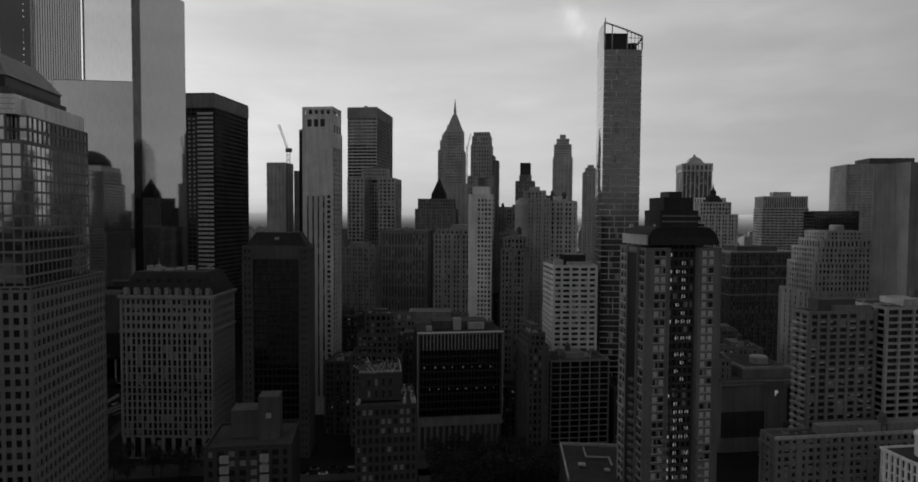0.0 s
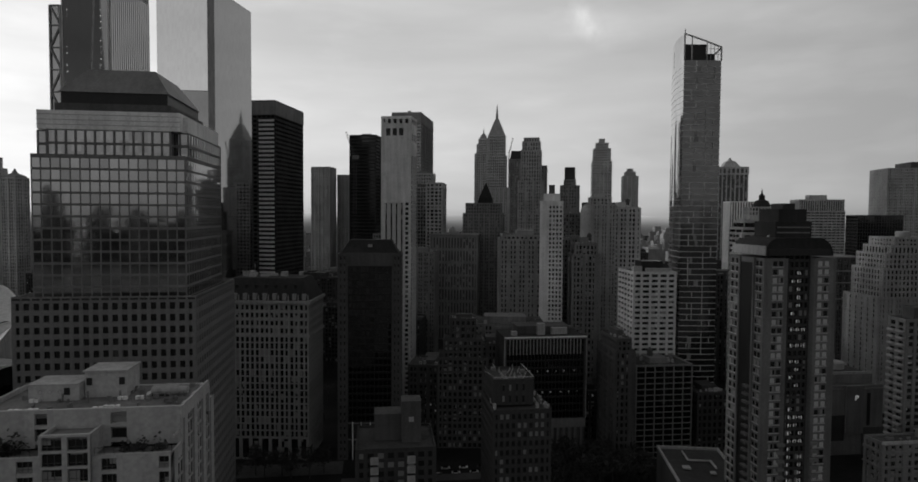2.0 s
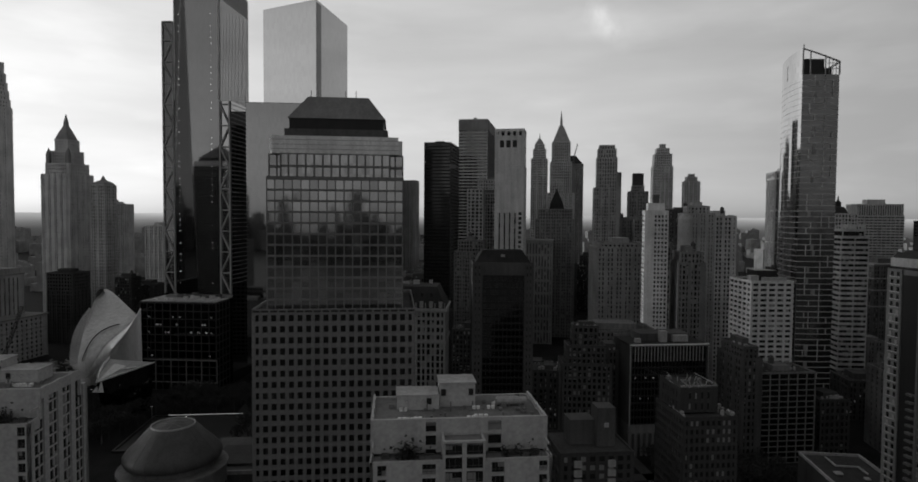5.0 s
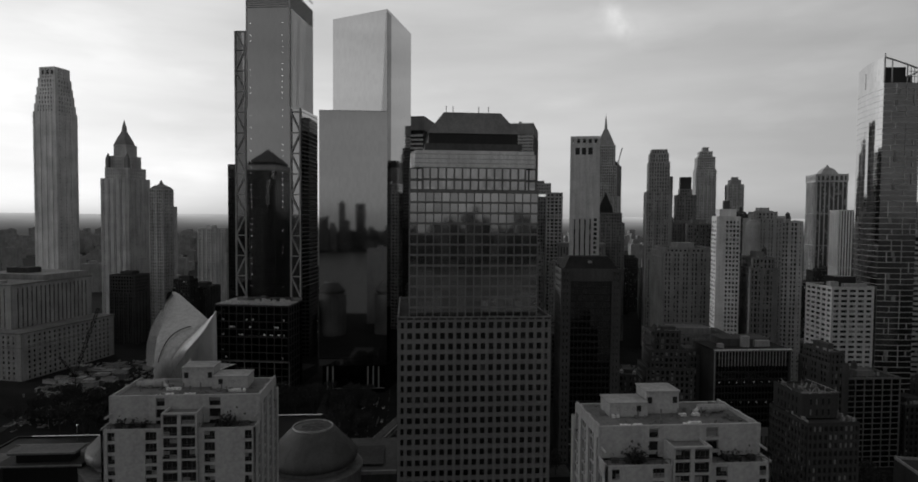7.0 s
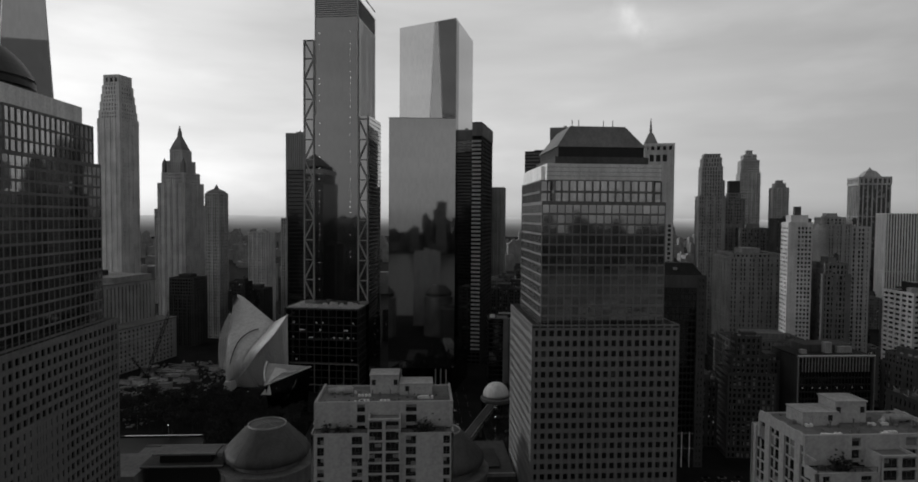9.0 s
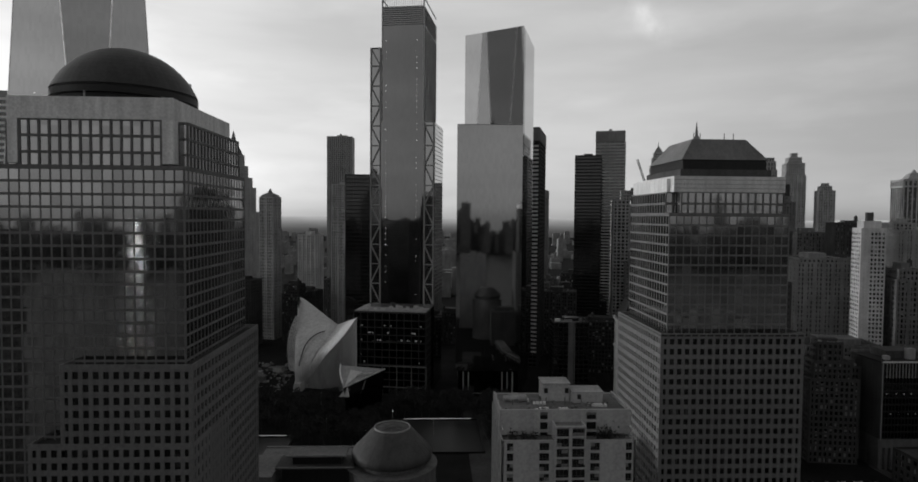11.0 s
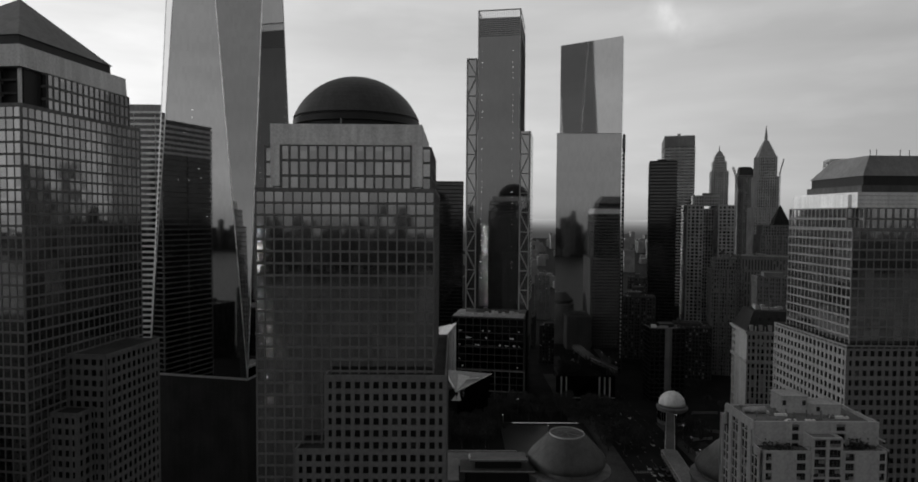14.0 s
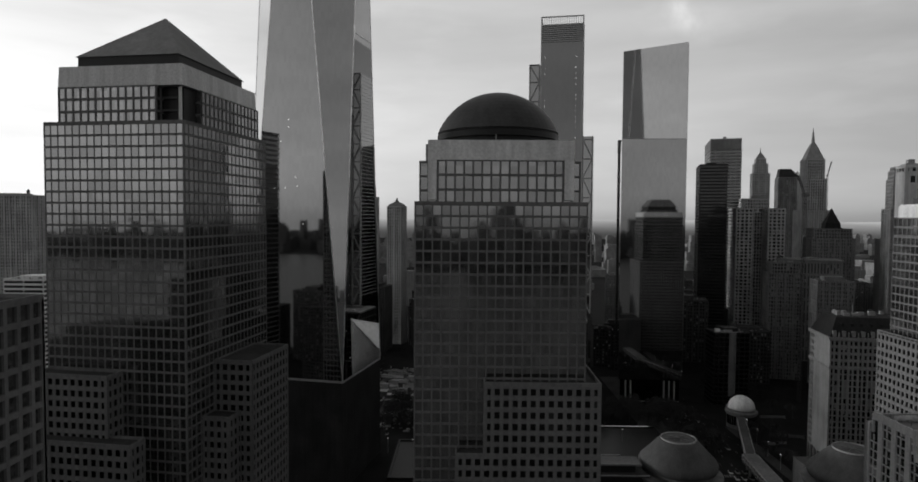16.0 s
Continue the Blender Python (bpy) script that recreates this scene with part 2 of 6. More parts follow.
class Tower:
    """A building from tiers. A tier is a glazed core behind piers and floor bands that stand proud of it.
    split: piers, bands and parapets are parts of their own; otherwise they are too small to pick apart."""

    def __init__(self, name, label, x, y, yaw=0.0, wall=MID, glaze=PANE, category="building", group="", split=False):
        self.ob = thing(name, label, category, x, y, 0, yaw, group)
        self.mats = {"wall": wall, "glazing": glaze, "base_glazing": BASEGLASS, "roof": ROOF}
        self.geo, self.meshes = {}, {}
        self.left, self.split = 300, split

    def g(self, key, mat=None):
        if mat:
            self.mats[key] = mat
        return self.geo.setdefault(key, Geo())

    def piece(self, name, x0, x1, y0, y1, z0, z1, mat=None, label=""):
        """One block as a part of its own; alike blocks share a mesh."""
        d = tuple(round(v, 3) for v in (x1 - x0, y1 - y0, z1 - z0))
        key = (name, d, (mat or self.mats["wall"]).name)
        if key not in self.meshes:
            self.meshes[key] = Geo().box(-d[0] / 2, d[0] / 2, -d[1] / 2, d[1] / 2, 0, d[2]).mesh(name, mat or self.mats["wall"])
        part(name, self.meshes[key], None, self.ob, label, at=pose((x0 + x1) / 2, (y0 + y1) / 2, z0))
        return self

    def solid(self, name, *b):
        if self.split:
            self.piece(name, *b)
        else:
            self.g("wall").box(*b)

    def tier(self, x0, x1, y0, y1, z0, z1, bay=3.0, floor=3.6, pier=1.2, band=1.4, deep=0.35, panes=0,
             corner=None, roof=True, sides="fblr", parapet=0.9, glaze="glazing", mat=None):
        keep = self.mats["wall"]
        if mat:
            self.mats["wall"] = mat
        self.g(glaze).box(x0 + deep, x1 - deep, y0 + deep, y1 - deep, z0, z1 - 0.05)
        nx, ny, nz = (max(1, round((b - a) / s)) for a, b, s in ((x0, x1, bay), (y0, y1, bay), (z0, z1, floor)))
        bx, by, bz = (x1 - x0) / nx, (y1 - y0) / ny, (z1 - z0) / nz
        cp = corner if corner is not None else pier
        e = 0.03
        for k in range(nz + 1):
            lo, hi = z0 + k * bz - band / 2, z0 + k * bz + band / 2
            self.solid("floor_band", x0 + e, x1 - e, y0 + e, y1 - e, max(z0, lo), min(z1, hi))
        for i in range(nx + 1):
            w = cp if i in (0, nx) else pier
            a, b = x0 + i * bx - w / 2, x0 + i * bx + w / 2
            if i == 0:
                a, b = x0, x0 + w
            if i == nx:
                a, b = x1 - w, x1
            if "f" in sides:
                self.solid("pier", a, b, y0, y0 + deep + 0.1, z0, z1)
            if "b" in sides:
                (self.g("back_wall", self.mats["wall"]) if self.split else self.g("wall")).box(a, b, y1 - deep - 0.1, y1, z0, z1)
        for i in range(ny + 1):
            w = cp if i in (0, ny) else pier
            a, b = y0 + i * by - w / 2, y0 + i * by + w / 2
            if i == 0:
                a, b = y0 + 0.01, y0 + w
            if i == ny:
                a, b = y1 - w, y1 - 0.01
            if "l" in sides:
                self.solid("pier", x0, x0 + deep + 0.1, a, b, z0, z1)
            if "r" in sides:
                self.solid("pier", x1 - deep - 0.1, x1, a, b, z0, z1)
        if parapet:
            self.solid("parapet", x0, x1, y0, y0 + 0.5, z1, z1 + parapet)
            self.solid("parapet", x0, x1, y1 - 0.5, y1, z1, z1 + parapet)
            self.solid("parapet", x0, x0 + 0.5, y0 + 0.5, y1 - 0.5, z1, z1 + parapet)
            self.solid("parapet", x1 - 0.5, x1, y0 + 0.5, y1 - 0.5, z1, z1 + parapet)
        if roof:
            self.piece("roof", x0 + 0.5, x1 - 0.5, y0 + 0.5, y1 - 0.5, z1 - 0.1, z1 + 0.15, ROOF)
        self.mats["wall"] = keep
        if panes:
            me = Geo().box(0.02, bx - pier + 0.02, 0.02, 0.06, 0.02, bz - band + 0.02).mesh("window", self.mats[glaze])
            for k in reversed(range(nz)):
                for i in range(nx):
                    if panes <= 0 or self.left <= 0:
                        return self
                    part("window", me, None, self.ob, at=pose(x0 + i * bx + pier / 2 - 0.02, y0 + deep - 0.06, z0 + k * bz + band / 2 - 0.02))
                    panes, self.left = panes - 1, self.left - 1
        return self

    def block(self, key, x0, x1, y0, y1, z0, z1, mat=None):
        self.piece(key, x0, x1, y0, y1, z0, z1, mat)
        return self

    def done(self):
        for key, geo in self.geo.items():
            part(key, geo, self.mats[key], self.ob, kind="stuff" if key in ("glazing", "base_glazing", "balcony_panel", "back_wall", "wall", "shrub", "rib", "work_lamp", "brace", "window_bar", "terrace_rail", "louvre", "floor_edge", "roof_clutter", "spandrel_bar", "small_window", "lit_pane", "side_balcony", "side_window", "side_sill", "blind") else "")
        return self.ob


# ---- ground, river, far shore ----
def setting(name, geo, mat, label, category, kind="structure"):
    return tagged(new(name, geo.mesh(name, mat)), label, category, kind=kind)


def water_material():
    m, n, l, b = material("river_water")
    pos = n.new("ShaderNodeTexCoord").outputs["Object"]
    b.inputs["Base Color"].default_value = (0.012, 0.012, 0.012, 1)
    b.inputs["Roughness"].default_value = 0.35
    b.inputs["Specular IOR Level"].default_value = 0.32
    b.inputs["IOR"].default_value = 1.33
    bp = n.new("ShaderNodeBump")
    bp.inputs["Strength"].default_value, bp.inputs["Distance"].default_value = 1.0, 1.6
    l.new(noise_tex(n, l, pos, 0.08, 8), bp.inputs["Height"])
    l.new(bp.outputs[0], b.inputs["Normal"])
    return m


SHORE, FAR_SHORE = 72.0, -1400.0
BANK = [(-4500, 12), (-396, 12), (-396, SHORE), (4500, SHORE), (4500, 4600), (-4500, 4600)]      # the river bank steps out up the river
setting("ground", Geo().prism(BANK, -6, 0), ASPHALT, "dark paved city ground beside the river", "ground")
setting("water", Geo().box(-4500, 4500, FAR_SHORE, SHORE, -8, -2), water_material(), "wide grey river with small ripples", "river")
setting("far_shore", Geo().box(-4500, 4500, -4600, FAR_SHORE, -6, 0), ASPHALT, "flat dark ground across the river", "ground")


def far_blocks(name, label, seed, count, xr, yr, hr, mat, keep=None):
    """A crowd of far roofs: one piece of stuff."""
    rnd, g = random.Random(seed), Geo()
    for _ in range(count):
        x, y = rnd.uniform(*xr), rnd.uniform(*yr)
        if keep and not keep(x, y):
            continue
        w, d, h = rnd.uniform(14, 40), rnd.uniform(14, 40), hr[0] + (hr[1] - hr[0]) * rnd.random() ** 2.2
        g.box(x - w / 2, x + w / 2, y - d / 2, y + d / 2, 0, h)
        if rnd.random() < 0.6:
            g.box(x - w / 5, x + w / 4, y - d / 4, y + d / 5, h, h + rnd.uniform(3, 7))
    return setting(name, g, mat, label, "buildings", "stuff")


far_blocks("far_city", "far low grey city roofs towards the horizon", 3, 1500, (-2600, 2600), (1000, 3600), (12, 75), FAR_STONE)
far_blocks("far_shore_blocks", "dark low buildings along the far river bank", 5, 640, (-2600, 2200), (-2300, FAR_SHORE - 30), (30, 140), BROWN)

far_blocks("far_shore_towers", "dark cluster of tall towers across the river", 9, 85, (-980, 980), (-1760, FAR_SHORE - 90), (70, 205), BROWN)

# glass towers on the far bank
for x, w, h, turn in ((-1050, 36, 122, 28.0), (-850, 30, 112, 30.8)):
    t = Tower("glass_tower", "tall glass tower on the far river bank", x, FAR_SHORE - 24, turn, STEEL, BRIGHTMIRROR, group="towers across the river")
    t.tier(-w / 2, w / 2, -20, 20, 0, h, 6, 8, 0.6, 0.8)
    t.done()

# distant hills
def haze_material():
    """Far land whose haze is put into its glow, stronger with height."""
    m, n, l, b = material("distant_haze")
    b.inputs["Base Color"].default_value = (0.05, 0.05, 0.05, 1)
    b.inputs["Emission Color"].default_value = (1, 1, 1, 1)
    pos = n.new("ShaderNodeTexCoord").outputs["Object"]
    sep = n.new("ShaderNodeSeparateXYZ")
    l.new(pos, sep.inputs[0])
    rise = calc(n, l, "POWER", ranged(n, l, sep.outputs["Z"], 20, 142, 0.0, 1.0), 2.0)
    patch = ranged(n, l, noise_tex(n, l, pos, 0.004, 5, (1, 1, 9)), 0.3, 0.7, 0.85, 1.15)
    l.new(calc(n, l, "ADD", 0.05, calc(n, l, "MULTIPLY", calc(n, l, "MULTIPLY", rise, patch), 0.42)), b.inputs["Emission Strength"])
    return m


HAZE = haze_material()
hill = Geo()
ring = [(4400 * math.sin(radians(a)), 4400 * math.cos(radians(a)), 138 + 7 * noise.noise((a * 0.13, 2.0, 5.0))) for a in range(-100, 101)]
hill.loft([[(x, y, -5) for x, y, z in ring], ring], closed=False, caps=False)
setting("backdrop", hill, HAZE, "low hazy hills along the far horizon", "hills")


# ---- financial centre towers ----
def tower_south():
    t = Tower("office_tower", "granite office tower with a cut-off pyramid roof", -125.3, 224, 0, GRANITE, COATED, group="riverside office towers", split=True)
    t.tier(-26.6, 26.6, -26, 26, 0, 103, 2.8, 3.63, 1.15, 1.55, 0.45, panes=90, parapet=1.2, glaze="base_glazing")
    t.tier(-22.8, 22.6, -21.3, 23, 103, 147, 2.8, 3.63, 0.42, 0.75, 0.08, panes=90)
    t.tier(-22.8, 22.6, -17.5, 23, 147, 155.6, 2.8, 4.2, 0.5, 0.9, 0.22, parapet=0)
    t.tier(-18.4, 18.2, -21.0, 20, 147, 155.6, 2.8, 4.2, 0.6, 0.8, 0.25, parapet=0, roof=False)
    t.block("crown", -21.0, 20.8, -20.9, 22, 155.6, 161.4, CROWN).block("crown_end", -22.4, -21.02, -17.4, 21, 155.6, 160.6, CROWN).block("crown_end", 20.82, 22.2, -17.4, 21, 155.6, 160.6, CROWN)
    # black strips under the rim of the lower block, painting the shade of slots
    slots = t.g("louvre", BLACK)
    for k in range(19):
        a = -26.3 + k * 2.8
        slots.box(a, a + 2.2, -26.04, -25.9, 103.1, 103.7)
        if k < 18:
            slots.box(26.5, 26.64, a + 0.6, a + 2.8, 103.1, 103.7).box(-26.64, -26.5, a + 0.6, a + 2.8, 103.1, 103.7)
    for z in (156.9, 158.4, 160.0):
        t.block("stone_course", -21.05, 20.85, -21.0, -20.9, z, z + 0.18, PALE)
    t.block("roof_step", -17.4, 17.2, -17.6, 19, 161.4, 164.2, BROWN)
    # black band under the roof: the dark of the gap is in its colour
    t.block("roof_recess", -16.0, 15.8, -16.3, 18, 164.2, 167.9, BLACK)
    t.g("copper_roof", PATINA).prism([(-16.6, -16.8), (16.4, -16.8), (16.4, 18.4), (-16.6, 18.4)], 167.9, 176.2, [(-10.4, -11), (10.4, -11), (10.4, 12), (-10.4, 12)])
    for x in (-9.5, -7, 2.4, 6.0):
        t.g("mast", STEEL).bar((x, -10, 176), (x, -10, 178.6), 0.25)
    return t.done()


def tower_middle():
    t = Tower("office_tower", "granite office tower with a copper dome", -330.8, 182, 0, GRANITE, COATED, group="riverside office towers", split=True)
    t.tier(-4.9, 30.7, -32, 31, 0, 103.5, 2.8, 3.63, 1.12, 1.5, 0.45, panes=70, parapet=1.2, glaze="base_glazing")
    t.tier(-13.5, 30.7, -32.3, 0, 0, 82, 2.8, 3.63, 1.12, 1.5, 0.3, glaze="base_glazing")
    t.tier(-26.6, 26.9, -26.5, 28, 0, 158.5, 2.8, 3.63, 0.48, 0.75, 0.08, panes=110)
    t.tier(-25.6, 25.6, -20.5, 26, 158.5, 172, 2.8, 4.5, 0.5, 0.7, 0.22, parapet=0.4)
    t.tier(-19.8, 19.8, -24.2, 26, 158.5, 172.4, 2.8, 4.5, 0.6, 0.8, 0.3, parapet=0, roof=False)
    t.g("crown", CROWN).prism([(-22.6, -24.4), (22.9, -24.4), (22.9, 24), (-22.6, 24)], 172.4, 178.6)
    t.block("crown_pier", -22.6, -19.9, -24.3, 24, 160, 172.4, CROWN).block("crown_pier", 19.9, 22.9, -24.3, 24, 160, 172.4, CROWN)
    t.g("drum", BLACK).lathe([(19.4, 178.6), (19.4, 180.2), (20.7, 180.4), (20.7, 182.2), (20.2, 182.6), (20.2, 183)], 64, -0.0, -3)
    R = 22.2
    t.g("dome", COPPER).lathe([(R * math.sin(a), 197 - R + R * math.cos(a)) for a in [1.19 * (1 - i / 14) + 0.002 for i in range(15)]], 64, 0, -3)
    t.g("mast", STEEL).bar((-1.5, -24, 178), (-1.5, -24, 180.4), 0.4)
    return t.done()


def tower_north():
    """Local: the corner towards the river and the south at the origin; x to the left is negative."""
    t = Tower("office_tower", "granite office tower with a copper pyramid roof", -434, 167, -8, GRANITE, COATED, group="riverside office towers", split=True)
    t.tier(-52, 0, 0, 58, 0, 185, 2.8, 3.75, 0.48, 0.8, 0.08, panes=120, corner=0.6)
    t.tier(-46.5, -10, 0.3, 55, 185, 197.5, 2.8, 4.1, 0.55, 0.9, 0.22, parapet=0, sides="fbr")
    t.tier(-46.3, -0.3, 11, 52, 185, 197.5, 2.8, 4.1, 0.5, 0.8, 0.22, parapet=0, sides="flr")
    # solid black block fills the notch, its shade put into the colour
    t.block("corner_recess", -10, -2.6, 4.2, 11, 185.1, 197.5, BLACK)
    t.block("post", -3.6, -2.8, 2.8, 3.6, 185, 197.5, CROWN)
    for z in (189.2, 193.4):
        t.block("cross_beam", -10, -2.9, 3.0, 3.5, z, z + 0.7, BROWN).block("cross_beam", -3.5, -3.0, 3.6, 11, z, z + 0.7, BROWN)
    t.g("crown", CROWN).prism([(-47.2, 1.2), (-1.2, 1.2), (-1.2, 51.8), (-47.2, 51.8)], 197.6, 204.6, [(-46.9, 1.5), (-1.5, 1.5), (-1.5, 51.5), (-46.9, 51.5)])
    # set-in band below the roof, shaded by its black colour
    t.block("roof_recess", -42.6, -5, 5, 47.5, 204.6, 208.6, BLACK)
    t.g("copper_roof", PATINA).prism([(-43.2, 4.4), (-4.4, 4.4), (-4.4, 48), (-43.2, 48)], 208.6, 227.6, [(-24, 26), (-23.6, 26), (-23.6, 26.4), (-24, 26.4)])
    t.tier(-51.5, -23.5, -7.5, 0.5, 0, 101, 2.8, 3.63, 1.12, 1.5, 0.3, panes=50, glaze="base_glazing")
    t.tier(-51.5, -11, -13.5, -6, 0, 81, 2.8, 3.63, 1.12, 1.5, 0.3, glaze="base_glazing")
    t.tier(-0.5, 14.5, 17, 47, 0, 102, 2.8, 3.63, 1.12, 1.5, 0.3, glaze="base_glazing")
    t.tier(-0.5, 10, 9, 18, 0, 84, 2.8, 3.63, 1.12, 1.5, 0.3, glaze="base_glazing")
    return t.done()


tower_south()
tower_middle()
tower_north()


# ---- riverside apartment towers ----
def apartment_tower(x, y, flip=False):
    """Local: 34 m wide, x from 0; the river front at y 0. flip: the roof and terraces mirrored."""
    def span(a, b):
        return (34 - b, 34 - a) if flip else (a, b)

    t = Tower("apartment_tower", "buff concrete apartment tower with roof terraces", x, y, 0, STUCCO, PANE, group="riverside apartment towers", split=True)
    t.mats["roof"] = MEMBRANE
    F = 2.63
    g, gl = t.g("wall"), t.g("glazing")
    # body
    gl.box(0.55, 33.45, 0.6, 24.6, 0, 89.5)
    gl.box(0.55, 33.45, 4.7, 21.6, 89, 95)
    gl.box(0.7, 33.3, 0.45, 0.7, 0, 89)
    gl.box(13.8, 20.9, -0.3, 8, 0, 93)
    n = 34

    def openings(y0, x0, x1, z0, z1, cols, deep=0.45, sill=0.62):
        """A wall with upright rows of windows: solid strips between the columns and bands between the floors."""
        xs = [x0] + [v for c in cols for v in c] + [x1]
        for a, b in zip(xs[::2], xs[1::2]):
            t.piece("wall_panel", a, b, y0, y0 + deep + 0.2, z0, z1)
        for c0, c1 in cols:
            z = z1
            while z > z0:
                if z > 55 or z < 3:
                    t.piece("spandrel", c0, c1, y0 + 0.04, y0 + deep + 0.2, max(z0, z - sill), z)
                else:
                    g.box(c0, c1, y0 + 0.04, y0 + deep + 0.2, max(z0, z - sill), z)
                z -= F
    openings(0, 0, 13.4, 0, 90, [(1.4, 3.0), (9.6, 12.1)])
    openings(0, 21.2, 34, 0, 90, [(22.5, 24.9), (31.5, 33.1)])
    openings(-0.8, 13.4, 21.2, 0, 93.8, [(13.6, 16.9), (17.7, 21.0)], 0.45, 0.4)
    openings(4.1, 0.0, 13.4, 90.0, 96.5, [(10.4, 12.4)])
    openings(4.1, 21.2, 34.0, 90.0, 96.5, [(22.4, 25.0)])
    t.piece("wall_panel", 13.4, 21.2, 4.1, 4.75, 90.0, 96.5)
    # window bars and panes of the river front
    fine = Geo().box(-1.25, 1.25, -0.05, 0, -0.9, 0.9).mesh("window", PANE)
    slim = Geo().box(-0.8, 0.8, -0.05, 0, -0.9, 0.9).mesh("window", PANE)
    wide = Geo().box(-1.6, 1.6, -0.05, 0, -0.9, 0.9).mesh("window", PANE)
    bars = t.g("window_bar", BROWN)
    for k in range(14):
        for cx, me, w, top, yy in ((2.2, slim, 0.8, 90, 0.45), (10.85, fine, 1.25, 90, 0.45), (23.7, fine, 1.2, 90, 0.45), (32.3, slim, 0.8, 90, 0.45),
                                   (15.1, wide, 1.6, 93.8, -0.35), (19.45, wide, 1.6, 93.8, -0.35)):
            zc = top - k * F - 0.75 - 0.94
            part("window", me, None, t.ob, at=pose(cx, yy, zc))
            bars.box(cx - w, cx + w, yy - 0.12, yy - 0.06, zc - 0.42, zc - 0.34)
            for s in ((-0.33, 0.33) if w > 1 else (0.0,)):
                bars.box(cx + s * w - 0.04, cx + s * w + 0.04, yy - 0.12, yy - 0.06, zc - 0.9, zc + 0.9)
    # long sides: piers, floors, deep recessed balconies
    for sx in (0, 1):
        for j in range(5):
            y0 = 0.6 + j * 5.75
            a, b = (0.0, 0.6) if sx == 0 else (33.4, 34.0)
            t.piece("side_pier", a, b, y0 - 0.6, y0 + 1.3, 0, 90 if j == 0 else 92.4 if j == 4 else 96.5)
        for k in range(n + 2):
            z = k * F
            a, b = (0.36, 0.6) if sx == 0 else (33.4, 33.64)
            g.box(a, b, 1.0, 24.5 if z < 89 else 19, z, z + 0.42)
            for j in range(4):
                c = 4.0 + j * 5.75
                g.box(a, b, c, c + 0.5, z + 0.7, z + F)
    t.piece("back_panel", 0, 34, 24.0, 25, 0, 92.4).piece("back_panel", 0.0, 34, 21.4, 22.0, 90, 95.75)
    # parapets and roofs
    t.g("roof").box(0.4, 33.6, 0.4, 4.2, 89.2, 89.7).box(0.4, 33.6, 4.5, 21.6, 95.0, 95.5).box(0.6, 33.4, 21.8, 24.2, 91.2, 91.6).box(13.7, 20.9, -0.4, 4.2, 92.8, 93.2)
    t.piece("parapet", 0.02, 0.45, 4.75, 21.4, 94, 96.4).piece("parapet", 33.55, 33.98, 4.75, 21.4, 94, 96.4)
    for a, b in ((13.4, 13.8), (20.8, 21.2)):
        t.piece("bay_cheek", a, b, -0.74, 4.2, 84, 93.8)
    t.piece("parapet", 0, 0.3, 0.1, 4.1, 88, 90.4).piece("parapet", 33.7, 34, 0.1, 4.1, 88, 90.4)
    # roof rooms
    t.block("plant_room", *span(12.8, 20.2), 14.5, 20.5, 95.5, 100.3, STUCCO)
    t.piece("roof_slab", *span(12.6, 20.4), 14.2, 20.8, 100.3, 100.6, PALE)
    t.block("lift_room", *span(20.4, 29.0), 12.8, 19, 95.5, 98.4, STUCCO)
    t.piece("roof_slab", *span(20.5, 29.2), 12.6, 19.2, 98.4, 98.65, PALE)
    dk = t.g("louvre", BLACK)
    for a in (13.2, 18.9):
        dk.box(*span(a, a + 1.0), 14.43, 14.55, 97.8, 99.2)
    dk.box(*span(22.0, 23.0), 12.72, 12.84, 96.6, 97.9)
    rim = t.g("vent_fan", STEEL)
    for a in (23.6, 25.4, 27.0):
        c = sum(span(a, a)) / 2
        rim.loft([[(c + r * math.cos(i * math.pi / 8), 12.72, 97.2 + r * math.sin(i * math.pi / 8)) for i in range(16)] for r in (0.42, 0.3)], caps=False)
    c, q = (25.6, 1) if flip else (8.4, -1)
    t.g("duct", PALE).loft([[(c + q * u, 14.6 + r * math.cos(a), 96.5 + r * math.sin(a)) for a in [i * math.pi / 6 for i in range(12)]] for u, r in ((0, 0.75), (0.3, 0.95), (4.6, 0.95), (4.9, 0.75), (6.4, 0.7))])
    for u in (0.8, 3.8, 5.8):
        t.piece("duct_foot", c + q * u - 0.12, c + q * u + 0.12, 13.9, 15.3, 95.5, 96.0, MID)
    t.g("duct_bend", WHITE).loft([[(c - q * 0.9 * (1 - math.cos(u)), 14.6 + 0.55 * math.cos(b) , 96.5 - 0.9 * math.sin(u) * 0.9 + 0.55 * math.sin(b)) for b in [i * math.pi / 4 for i in range(8)]] for u in [k * math.pi / 10 for k in range(6)]])
    rnd = random.Random(9 if flip else 4)
    for _ in range(9):
        a, b = rnd.choice((rnd.uniform(8.5, 12.5), rnd.uniform(12, 21), rnd.uniform(24, 30))), rnd.choice((5.4, 6.6, 9.5, 11.6)) + rnd.uniform(0, 0.8)
        for p in range(rnd.randint(2, 4)):
            u, v = span(a + p * 0.9, a + p * 0.9 + 0.65)
            t.piece("condenser", u, v, b, b + 0.7, 95.5, 96.1, PAINT)
    small = t.g("roof_clutter", MID)
    for _ in range(40):
        a, b, w = rnd.uniform(1.5, 31), rnd.uniform(5.2, 20), rnd.uniform(0.2, 1.0)
